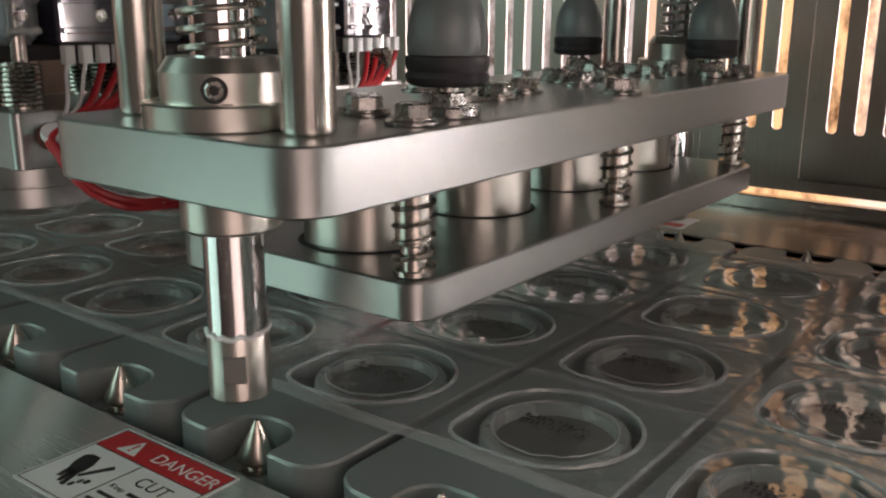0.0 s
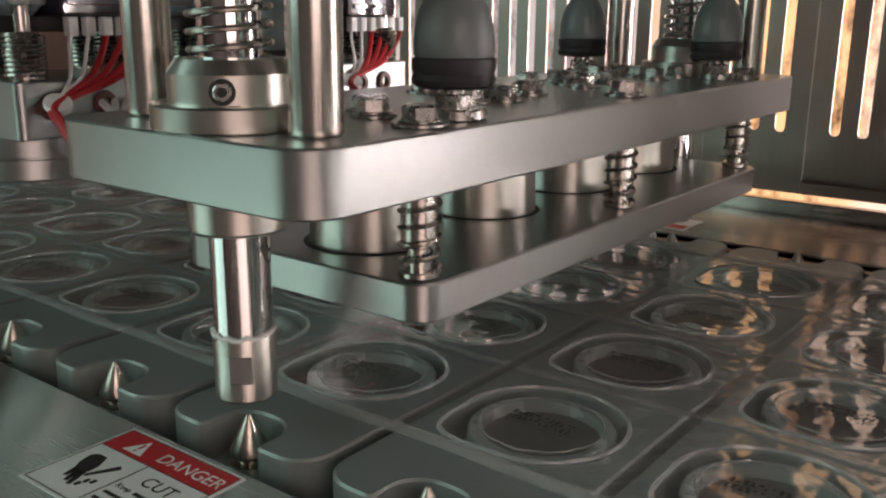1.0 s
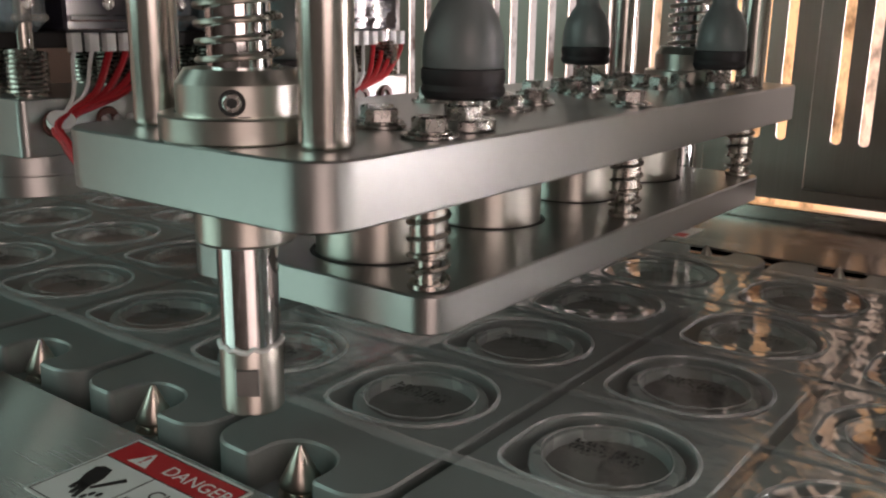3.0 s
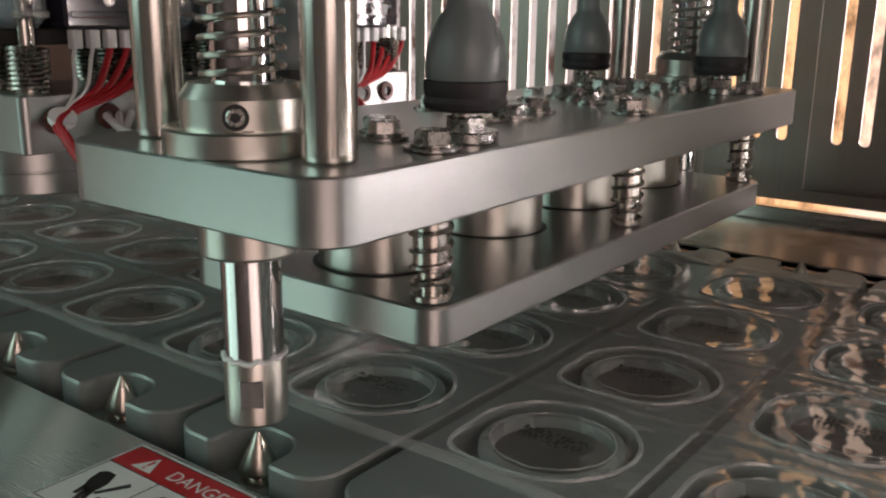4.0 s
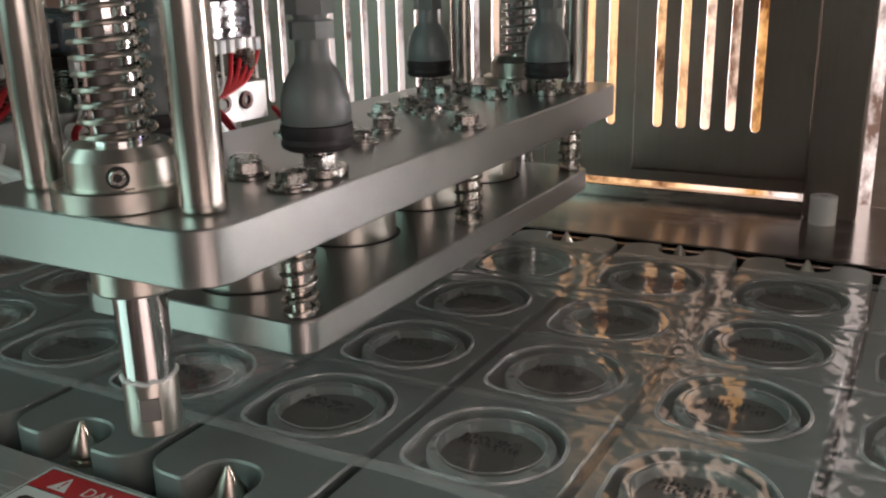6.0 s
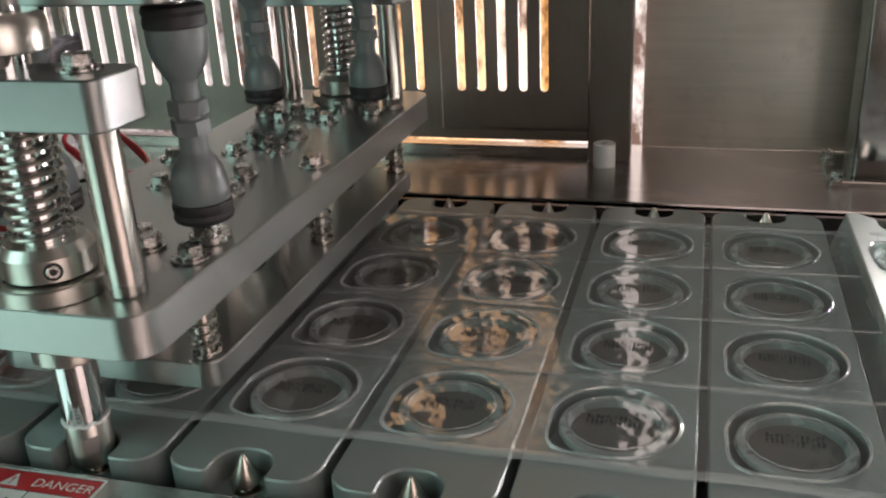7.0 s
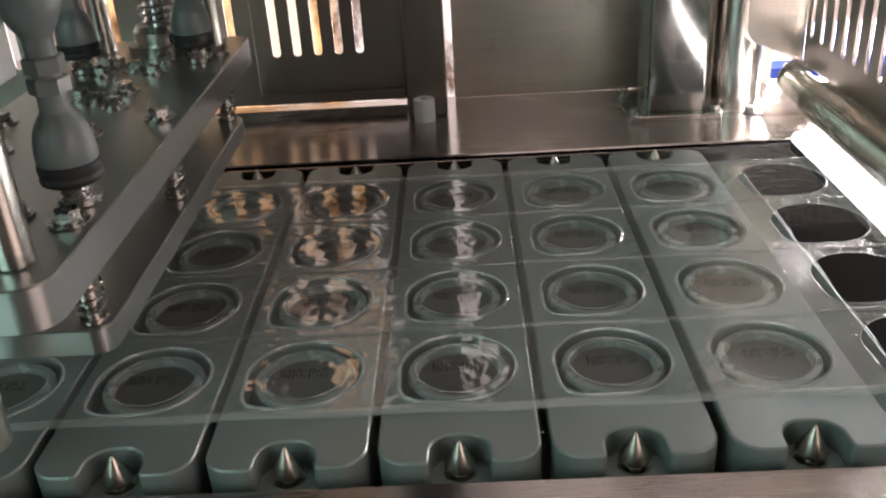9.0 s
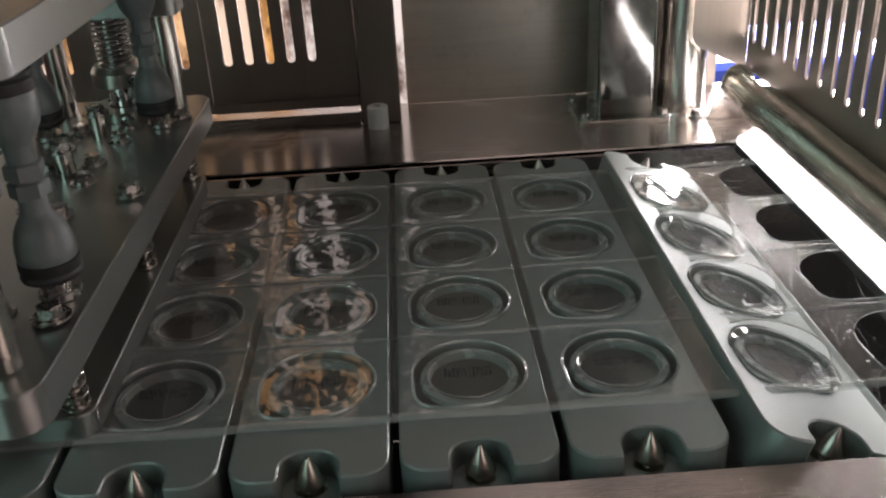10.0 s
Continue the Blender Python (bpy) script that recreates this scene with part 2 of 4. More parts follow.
def sweep(pts, r, seg=8, bm=None):
    """A round wire along points."""
    own = bmesh.new()
    pts = [Vector(p) for p in pts]
    rows, ref = [], Vector((0.13, 0.31, 0.94))
    for i, p in enumerate(pts):
        d = (pts[min(i + 1, len(pts) - 1)] - pts[max(i - 1, 0)]).normalized()
        u = (ref - d * ref.dot(d)).normalized()
        v = d.cross(u)
        ref = u
        rows.append([own.verts.new(p + r * (math.cos(2 * math.pi * k / seg) * u + math.sin(2 * math.pi * k / seg) * v)) for k in range(seg)])
    for a, b in zip(rows, rows[1:]):
        for k in range(seg):
            own.faces.new((a[k], a[(k + 1) % seg], b[(k + 1) % seg], b[k]))
    own.faces.new(rows[0][::-1])
    own.faces.new(rows[-1])
    return join(bm, own)


def coil(radius, wire, z0, z1, turns, seg=20):
    n = int(turns * seg)
    return sweep([(radius * math.cos(2 * math.pi * i / seg), radius * math.sin(2 * math.pi * i / seg), z0 + (z1 - z0) * i / n) for i in range(n + 1)], wire, 7)


def bend(pts, n=10):
    """A smooth line through points (Catmull-Rom)."""
    p = [Vector(q) for q in pts]
    p = [2 * p[0] - p[1]] + p + [2 * p[-1] - p[-2]]
    out = []
    for i in range(1, len(p) - 2):
        for k in range(n):
            t = k / n
            a, b, c, d = p[i - 1:i + 3]
            out.append(0.5 * (2 * b + (c - a) * t + (2 * a - 5 * b + 4 * c - d) * t * t + (3 * b - 3 * c + d - a) * t ** 3))
    return out + [p[-2]]


def pocket_outline(r, corner=0.010, seg=40, grow=0.0):
    """A round pocket with one squared corner (towards -x, -y)."""
    pts = []
    for i in range(seg):
        a = 2 * math.pi * i / seg
        c, s = math.cos(a), math.sin(a)
        rr = r
        if c < 0 and s < 0:
            q = 5.0
            rr = r * 0.985 / (abs(c) ** q + abs(s) ** q) ** (1 / q)
        pts.append((rr * c, rr * s))
    return pts


def cell(bm, w, h, hole, z, cx=0, cy=0):
    """A flat rectangle round a hole, on the hole's own angles. Returns the hole's rim."""
    inner, outer = [], []
    n = len(hole)
    for hx, hy in hole:
        k = min(w / 2 / abs(hx) if abs(hx) > 1e-9 else 9e9, h / 2 / abs(hy) if abs(hy) > 1e-9 else 9e9)
        inner.append(bm.verts.new((cx + hx, cy + hy, z)))
        outer.append(bm.verts.new((cx + hx * k, cy + hy * k, z)))
    for i in range(n):
        j = (i + 1) % n
        bm.faces.new((inner[i], outer[i], outer[j], inner[j]))
        if abs(abs(outer[i].co.x - cx) - w / 2) < 1e-7 and abs(abs(outer[j].co.y - cy) - h / 2) < 1e-7 and abs(outer[i].co.y - outer[j].co.y) > 1e-7 and abs(outer[i].co.x - outer[j].co.x) > 1e-7:
            cv = bm.verts.new((outer[i].co.x, outer[j].co.y, z))
            bm.faces.new((outer[i], cv, outer[j]))
        elif abs(abs(outer[i].co.y - cy) - h / 2) < 1e-7 and abs(abs(outer[j].co.x - cx) - w / 2) < 1e-7 and abs(outer[i].co.y - outer[j].co.y) > 1e-7 and abs(outer[i].co.x - outer[j].co.x) > 1e-7:
            cv = bm.verts.new((outer[j].co.x, outer[i].co.y, z))
            bm.faces.new((outer[i], cv, outer[j]))
    return inner


# ---- plan ----
PITCH = 0.100            # tray plates along the conveyor
TOP = -0.0075            # top of the tray plates
CHAIN = -0.045           # chain line under them
CUPS_Y = (0.0805, 0.1745, 0.2685, 0.3625)
FAR_PIN = 0.443
INDEX = ((-0.15, 1.15), (2.68, 1.10), (5.50, 1.10), (8.37, 0.95))   # start and length of each step of the conveyor
PERIOD = 2.79


# ---- setting ----
def slot_panel(name, label, u0, u1, z0, z1, slots, zs0, zs1, w, place, thick=0.003, material=None):
    """A sheet-metal guard with upright round-ended slots cut through it; slots: their middles along u."""
    bm = bmesh.new()
    edges = [u0] + [0.5 * (a + b) for a, b in zip(slots, slots[1:])] + [u1]
    n = 8
    for k, c in enumerate(slots):
        a, b = edges[k], edges[k + 1]
        lo = [(c + w / 2 * math.cos(math.pi + math.pi * i / n), zs0 + w / 2 + w / 2 * math.sin(math.pi + math.pi * i / n)) for i in range(n + 1)]
        hi = [(c + w / 2 * math.cos(math.pi * i / n), zs1 - w / 2 + w / 2 * math.sin(math.pi * i / n)) for i in range(n + 1)]
        V = lambda p: bm.verts.new((p[0], 0, p[1]))
        L, H = [V(p) for p in lo], [V(p) for p in hi]
        a0, b0, b1, a1 = V((a, z0)), V((b, z0)), V((b, z1)), V((a, z1))
        bm.faces.new([a0, b0] + [V((b, zs0 + w / 2))] + L[::-1] + [V((a, zs0 + w / 2))])
        bm.faces.new([V((a, zs1 - w / 2))] + H[::-1] + [V((b, zs1 - w / 2)), b1, a1])
        bm.faces.new([V((a, zs0 + w / 2)), V(lo[0]), V(hi[-1]), V((a, zs1 - w / 2))])
        bm.faces.new([V(lo[-1]), V((b, zs0 + w / 2)), V((b, zs1 - w / 2)), V(hi[0])])
    bmesh.ops.remove_doubles(bm, verts=bm.verts, dist=1e-6)
    r = bmesh.ops.extrude_face_region(bm, geom=bm.faces[:])
    for v in [g for g in r["geom"] if isinstance(g, bmesh.types.BMVert)]:
        v.co.y += thick
    ob = part(name, bm, material or M_PANEL, None, label, at=place)
    return tagged(ob, kind="structure", category="guard panel")


def wall(name, label, bm, material, category="wall"):
    return tagged(part(name, bm, material), label, category, kind="structure")


def setting():
    # near deck: a folded steel sheet along the conveyor
    wall("deck_near", "brushed stainless steel deck sheet along the conveyor, worn", box(-1.3, 0.66, -0.75, -0.021, -0.020, -0.014, 0.0015), M_DECK, "deck")
    wall("deck_near_skirt", "folded stainless steel edge below the deck", box(-1.3, 0.66, -0.027, -0.0215, -0.12, -0.021), M_STEEL, "deck")
    wall("deck_rear", "brushed stainless steel deck behind the conveyor", box(-1.3, 0.80, 0.498, 0.71, -0.024, -0.018, 0.0015), M_DECK, "deck")
    wall("deck_rear_skirt", "folded stainless steel edge below the rear deck", box(-1.3, 1.2, 0.4985, 0.504, -0.12, -0.025), M_STEEL, "deck")
    wall("machine_bed", "dark bed under the conveyor plates", box(-1.3, 1.2, -0.03, 0.51, -0.42, -0.40), M_DARK, "machine bed")
    wall("bed_side_near", "dark side of the machine bed", box(-1.3, 1.2, -0.04, -0.031, -0.40, -0.12), M_DARK, "machine bed")
    wall("bed_side_rear", "dark side of the machine bed", box(-1.3, 1.2, 0.511, 0.52, -0.40, -0.12), M_DARK, "machine bed")
    # rear guard with slots, in two doors
    pitch = 0.0245
    slots_a = [0.0645 + pitch * k for k in range(5)]
    slot_panel("guard_rear_middle", "dark brushed steel rear guard with upright slots", 0.040, 0.214, 0.003, 0.62, slots_a, 0.060, 0.56, 0.0095, (0, 0.645, 0))
    slots_b = [0.0145 - pitch * k for k in range(3)][::-1]
    slot_panel("guard_rear_side", "dark brushed steel rear guard with upright slots", -0.06, 0.0395, 0.003, 0.62, slots_b, 0.060, 0.56, 0.0095, (0, 0.645, 0))
    slots_c = [-0.120 - pitch * k for k in range(16)][::-1]
    slot_panel("guard_rear_end", "dark brushed steel rear guard with upright slots", -0.56, -0.0605, 0.003, 0.62, slots_c, 0.062, 0.56, 0.0095, (0, 0.645, 0))
    wall("guard_rear_far", "dark brushed steel sheet", box(-1.3, -0.5605, 0.645, 0.648, 0.003, 0.62), M_PANEL)
    bm = box(0.214, 0.262, 0.632, 0.650, -0.0175, 0.62, 0.002)
    wall("guard_post", "brushed steel door post", bm, M_PANEL, "door post")
    wall("guard_rail", "bottom fold of the slotted guard", box(0.04, 0.2135, 0.6385, 0.6445, 0.004, 0.0165, 0.001), M_PANEL, "rail")
    wall("guard_sheet", "plain brushed stainless steel sheet behind the deck", box(0.2705, 0.665, 0.702, 0.706, -0.0175, 0.62), M_SHEET)
    wall("guard_ledge", "low steel ledge under the rear guard", box(-1.29, 0.2135, 0.640, 0.652, -0.0178, -0.004, 0.001), M_STEEL, "ledge")
    # unseen sheet added over the press to keep light off its top faces
    wall("machine_roof", "unseen dark sheet added above the press to shade it", box(-1.3, 0.30, -0.30, 0.65, 0.621, 0.635), M_DARK, "roof")
    # side guard at the exit
    slots_s = [0.5747 - 0.0288 * k for k in range(13)][::-1]
    slot_panel("guard_exit", "brushed steel exit guard with upright slots", -0.12, 0.591, 0.036, 0.62, slots_s, 0.067, 0.52, 0.0085, Matrix.Translation((0.664, 0, 0)) @ pose(0, 0, 0, 0, 0, 90), material=M_EXIT)
    wall("guard_exit_return", "folded return of the exit guard with a rounded corner", return_sheet(), M_EXIT)
    wall("guard_end_left", "brushed steel end wall of the machine", box(-1.306, -1.3, -0.75, 0.65, -0.02, 0.62), M_PANEL)
    # the hall round the machine
    wall("floor", "grey concrete hall floor", box(-5, 5, -5, 5, -1.02, -1.0), M_HALL, "floor")
    wall("ceiling", "dull grey hall ceiling", box(-5, 5, -5, 5, 3.2, 3.25), M_HALL, "ceiling")
    wall("wall_south", "grey hall wall", box(-5, 5, -5.1, -5, -1, 3.2), M_HALL)
    wall("wall_west", "grey hall wall", box(-5.1, -5, -5, 5, -1, 3.2), M_HALL)
    wall("wall_east", "grey hall wall", box(5, 5.1, -5, 5, -1, 3.2), M_HALL)
    backdrop()


def return_sheet():
    pts = [(0.661, 0.034), (0.661, 0.62), (0.597, 0.62)] + [(0.619 - 0.022 * math.cos(radians(9 * i)), 0.079 - 0.022 * math.sin(radians(9 * i))) for i in range(10)]
    bm = prism(pts, -0.0015, 0.0015, 0)
    bmesh.ops.transform(bm, matrix=pose(0, 0.5930, 0, 90, 0, 0), verts=bm.verts)
    return bm


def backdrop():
    """A glowing sheet in place of the warm, bright hall beyond the slots."""
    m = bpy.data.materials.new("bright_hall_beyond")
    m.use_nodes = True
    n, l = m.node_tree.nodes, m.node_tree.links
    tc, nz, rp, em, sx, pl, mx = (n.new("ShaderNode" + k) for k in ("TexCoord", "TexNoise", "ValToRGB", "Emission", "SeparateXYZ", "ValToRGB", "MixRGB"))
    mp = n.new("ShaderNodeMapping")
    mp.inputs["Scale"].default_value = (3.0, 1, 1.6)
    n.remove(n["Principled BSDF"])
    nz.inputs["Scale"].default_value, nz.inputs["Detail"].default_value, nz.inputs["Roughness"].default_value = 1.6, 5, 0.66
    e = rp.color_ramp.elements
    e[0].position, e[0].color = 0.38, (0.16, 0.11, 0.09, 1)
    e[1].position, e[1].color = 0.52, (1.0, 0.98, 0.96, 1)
    # hall light painted along x: dimmer left, the orange timber front, then pale daylight
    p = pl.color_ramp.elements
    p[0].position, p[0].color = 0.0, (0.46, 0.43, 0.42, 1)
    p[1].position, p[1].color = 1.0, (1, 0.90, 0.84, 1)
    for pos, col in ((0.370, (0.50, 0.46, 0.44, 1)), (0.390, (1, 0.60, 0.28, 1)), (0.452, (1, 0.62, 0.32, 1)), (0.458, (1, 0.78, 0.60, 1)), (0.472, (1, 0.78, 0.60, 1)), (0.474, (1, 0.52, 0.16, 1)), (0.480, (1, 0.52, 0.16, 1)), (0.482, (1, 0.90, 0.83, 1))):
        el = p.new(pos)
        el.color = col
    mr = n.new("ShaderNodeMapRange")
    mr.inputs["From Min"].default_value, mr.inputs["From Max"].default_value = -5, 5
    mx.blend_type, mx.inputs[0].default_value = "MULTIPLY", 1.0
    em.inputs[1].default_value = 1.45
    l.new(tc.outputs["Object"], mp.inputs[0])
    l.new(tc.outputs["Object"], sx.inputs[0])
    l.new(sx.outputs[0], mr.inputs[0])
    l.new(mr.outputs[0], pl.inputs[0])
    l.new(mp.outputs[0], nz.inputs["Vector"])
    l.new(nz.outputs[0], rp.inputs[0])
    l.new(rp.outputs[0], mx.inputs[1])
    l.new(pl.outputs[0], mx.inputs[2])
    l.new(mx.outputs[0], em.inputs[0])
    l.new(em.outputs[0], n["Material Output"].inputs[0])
    wall("backdrop", "glowing sheet in place of the warm bright factory hall in the distance", box(-5, 5, 3.0, 3.02, -1, 3.2), m, "backdrop")


# ---- tray plates and cups ----
def tray_outline(x, y0, y1, r, nw, depth, seg=7):
    def arc(cx, cy, rad, a0, a1):
        return [(cx + rad * math.cos(radians(a0 + (a1 - a0) * i / seg)), cy + rad * math.sin(radians(a0 + (a1 - a0) * i / seg))) for i in range(seg + 1)]
    f, b = 0.0035, 0.0145
    p = arc(-x + r, y0 + r, r, 180, 270)
    p += arc(-nw - f, y0 + f, f, 270, 360) + arc(-nw + b, y0 + depth - b, b, 180, 90) + arc(nw - b, y0 + depth - b, b, 90, 0) + arc(nw + f, y0 + f, f, 180, 270)
    p += arc(x - r, y0 + r, r, 270, 360)
    q = [(-a, y0 + y1 - c) for a, c in p]
    return p, q


def tray_plate():
    top, low = TOP - CHAIN, 0.004
    e = thing("tray_plate", "grey bead-blasted aluminium conveyor plate with four pockets", "conveyor plate", "plates of the conveyor")
    bm = bmesh.new()
    ch = 0.0011
    ya, yb = CUPS_Y[0] - 0.047, CUPS_Y[3] + 0.047
    near, far = tray_outline(0.0470, -0.0125, 0.4555, 0.017, 0.0175, 0.025)
    full = near + [(0.047, ya), (0.047, yb)] + far + [(-0.047, yb), (-0.047, ya)]
    small = inset(full, ch)
    rows = [[bm.verts.new((x, y, z)) for x, y in p] for p, z in ((full, low), (full, top - ch), (small, top))]
    n = len(full)
    for a, b in zip(rows, rows[1:]):
        for i in range(n):
            bm.faces.new((a[i], a[(i + 1) % n], b[(i + 1) % n], b[i]))
    m = len(near)
    t = rows[2]
    bm.faces.new(t[:m] + [t[m], t[-1]])
    bm.faces.new([t[m + 1]] + t[m + 2:m + 2 + m] + [t[m + 2 + m]])
    bm.faces.new(rows[0][::-1])
    hole = pocket_outline(0.0385)
    for cy in CUPS_Y:
        rim = cell(bm, 0.094 - 2 * ch, 0.094, hole, top, 0, cy)
        k = len(rim)
        lip = [bm.verts.new((v.co.x * 0.985, cy + (v.co.y - cy) * 0.985, top - 0.0007)) for v in rim]
        floor = [bm.verts.new((v.co.x * 0.985, cy + (v.co.y - cy) * 0.985, top - 0.016)) for v in rim]
        for a, b in ((rim, lip), (lip, floor)):
            for i in range(k):
                bm.faces.new((a[i], a[(i + 1) % k], b[(i + 1) % k], b[i]))
        bm.faces.new(floor)
    for y0, y1 in ((-0.0118, 0.012), (FAR_PIN - 0.012, FAR_PIN + 0.0118)):
        part("pin_ledge", box(-0.0172, 0.0172, y0, y1, low + 0.001, top - 0.0175), M_TRAY, e)
    bmesh.ops.remove_doubles(bm, verts=bm.verts, dist=1e-5)
    part("plate_body", bm, M_TRAY, e)
    pin = lathe([(0.0096, top - 0.0174), (0.0096, top - 0.0164), (0.0050, top - 0.0163), (0.0050, top - 0.0140), (0.0080, top - 0.0136), (0.0090, top - 0.0124), (0.0090, top - 0.0112), (0.0010, top + 0.0048), (0.0, top + 0.0054)], 24)
    a = part("locating_pin", pin, M_PIN, e, "pointed turned steel locating pin")
    clone(a, (0, FAR_PIN, 0))
    return e


def cup():
    """A filled portion cup in its pocket, with the cut film lid; the origin is the plate's top."""
    e = thing("portion_cup", "foil portion cup with clear film lid in a plate pocket", "portion cup", "cups on the conveyor")
    out = [(0.0330 * math.cos(2 * math.pi * i / 40), 0.0330 * math.sin(2 * math.pi * i / 40)) for i in range(40)]
    bm = bmesh.new()
    n = len(out)
    prof = [(0.0326, -0.0020), (0.0320, -0.0012), (0.0282, -0.0010), (0.0272, -0.0014), (0.0266, -0.0032), (0.0262, -0.0060), (0.0258, -0.0098), (0.0, -0.0100)]
    rings = [[bm.verts.new((x, y, -0.0048)) for x, y in out], [bm.verts.new((x * 0.985, y * 0.985, -0.0036)) for x, y in out]]
    for r, z in prof[:-1]:
        rings.append([bm.verts.new((r * math.cos(2 * math.pi * i / n), r * math.sin(2 * math.pi * i / n), z)) for i in range(n)])
    for a, b in zip(rings, rings[1:]):
        for i in range(n):
            bm.faces.new((a[i], a[(i + 1) % n], b[(i + 1) % n], b[i]))
    bm.faces.new(rings[-1])
    part("cup_shell", bm, M_CUP, e)
    rnd = random.Random(4)
    bm = bmesh.new()
    rows = []
    for k in range(6):
        r = 0.0264 * (1 - k / 5.4)
        rows.append([bm.verts.new((r * math.cos(2 * math.pi * i / 28), r * math.sin(2 * math.pi * i / 28), -0.0060 + 0.0016 * (k / 5) + (rnd.uniform(-0.0004, 0.0004) if k else 0))) for i in range(28)])
    for a, b in zip(rows, rows[1:]):
        for i in range(28):
            bm.faces.new((a[i], a[(i + 1) % 28], b[(i + 1) % 28], b[i]))
    bm.faces.new(rows[-1])
    part("filling", bm, M_CUPIN, e, "dark filling")
    bm = bmesh.new()
    lid = pocket_outline(0.0379)
    rows = []
    for k in range(7):
        q = 1 - k / 7
        rows.append([bm.verts.new((x * q, y * q, 0.0014 - (0.0013 * (1 - q * q) if q < 1 else 0) + 0.00003 * math.sin(5 * x * q * 120 + 3 * y * q * 120))) for x, y in lid])
    for a, b in zip(rows, rows[1:]):
        for i in range(len(lid)):
            bm.faces.new((a[i], a[(i + 1) % len(lid)], b[(i + 1) % len(lid)], b[i]))
    bm.faces.new(rows[-1])
    lid = part("lid", bm, M_LID, e, "clear film lid with a printed code", sheet=True)
    lid.visible_shadow = False
    for grow, wire, z, name in ((0.0377, 0.0008, 0.0016, "lid_rim"), (0.0276, 0.0004, 0.0007, "lid_bead")):
        line = pocket_outline(grow) if name == "lid_rim" else [(grow * math.cos(2 * math.pi * i / 40), grow * math.sin(2 * math.pi * i / 40)) for i in range(40)]
        rim = part(name, sweep([(x, y, z + 0.0003 * math.sin(11 * x * 100)) for x, y in line + line[:1]], wire, 6), M_BEAD, lid, "pressed clear film rim")
        rim.visible_shadow = False
    for row in range(2):
        bm = bmesh.new()
        x = -0.0165
        for k in range(12):
            w = rnd.uniform(0.0016, 0.0022)
            y = 0.0018 - row * 0.0056
            for q in range(2):
                if rnd.random() < 0.85:
                    box(x, x + w * rnd.uniform(0.5, 1), y + q * 0.0021, y + q * 0.0021 + 0.0015, 0.00105, 0.00112, 0, bm)
            x += 0.0027
        part("printed_code", bm, M_CODE, lid, "black dot-matrix code", smooth=False)
    return e


def film_strip():
    """One pitch of the lidding film, with the four cut-outs in it."""
    bm = bmesh.new()
    hole = pocket_outline(0.0385)
    for cy in CUPS_Y:
        cell(bm, PITCH, 0.094, hole, 0.0, 0, cy)
    bmesh.ops.remove_doubles(bm, verts=bm.verts, dist=1e-6)
    for v in bm.verts:
        v.co.z += 0.00025 * math.sin(v.co.x * 62.8) * math.sin(v.co.y * 31) + 0.00015 * math.sin(v.co.y * 90)
    ob = tagged(part("film_strip", bm, M_FILM, sheet=True), "clear lidding film with round cut-outs over the plates", "film", "film web")
    ob.visible_shadow = False
    c0 = None
    for cy in CUPS_Y:
        if c0 is None:
            c0 = part("cut_edge", sweep([(x, y, 0.0003) for x, y in hole + hole[:1]], 0.00045, 5), M_BEAD, ob, "raised rim of a cut-out", at=(0, cy, 0))
            c0.visible_shadow = False
        else:
            clone(c0, (0, cy, 0)).visible_shadow = False
    for y, w, h, name in ((0.0355, 0.0045, 0.0012, "film_edge"), (0.4075, 0.0040, 0.0012, "film_edge"), (0.1275, 0.0022, 0.0009, "film_crease"), (0.2215, 0.0022, 0.0009, "film_crease"), (0.3155, 0.0022, 0.0009, "film_crease")):
        bm = bmesh.new()
        rows = []
        for i in range(9):
            x = -PITCH / 2 + PITCH * i / 8
            wob = 0.0009 * math.sin(2 * math.pi * i / 8)
            rows.append([bm.verts.new((x, y + wob + w * q, 0.0008 + h * (1 - q * q))) for q in (-1, -0.6, 0, 0.6, 1)])
        for a, b in zip(rows, rows[1:]):
            for i in range(4):
                bm.faces.new((a[i], b[i], b[i + 1], a[i + 1]))
        p = part(name, bm, M_FOLD if name == "film_edge" else M_CREASE, ob, "pale fold of the film", sheet=True)
        p.visible_shadow = False
    return ob


# ---- fasteners ----
def bolt(bm, x, y, z, r=0.0075, washer=True, h=0.0055):
    if washer:
        rod(r * 1.55, z, z + 0.0016, 20, 0.0003, bm, x, y)
        rod(r * 1.15, z + 0.0016, z + 0.0030, 16, 0.0003, bm, x, y)
    return hexagon(r, z + 0.0030, z + 0.0030 + h, bm, x, y, random.random())


# ---- press head ----
A0, A1 = 0.0976, 0.1231      # upper plate
B0, B1 = 0.0426, 0.0598      # clamp plate
POSTS = ((0.047, -0.0005), (-0.0585, 0.003), (0.047, 0.448), (-0.0585, 0.448))
STRUTS = ((0.0505, 0.079), (-0.057, 0.079), (-0.056, 0.382), (0.0415, 0.399))
RODS = ((0.0565, 0.0485), (0.0555, 0.2325), (0.055, 0.418), (-0.067, 0.053), (-0.067, 0.238), (-0.067, 0.412))
INNER = ((0.0105, 0.0690), (0.0120, 0.1645), (-0.008, 0.283), (-0.007, 0.377))
SMALL = ((0.012, 0.2015), (-0.027, 0.261), (0.0105, 0.266), (-0.026, 0.295), (0.006, 0.308), (-0.033, 0.363), (-0.0277, 0.390), (0.0135, 0.361), (0.0122, 0.4006), (0.014, 0.142), (-0.040, 0.172), (0.021, 0.060), (0.022, 0.161))


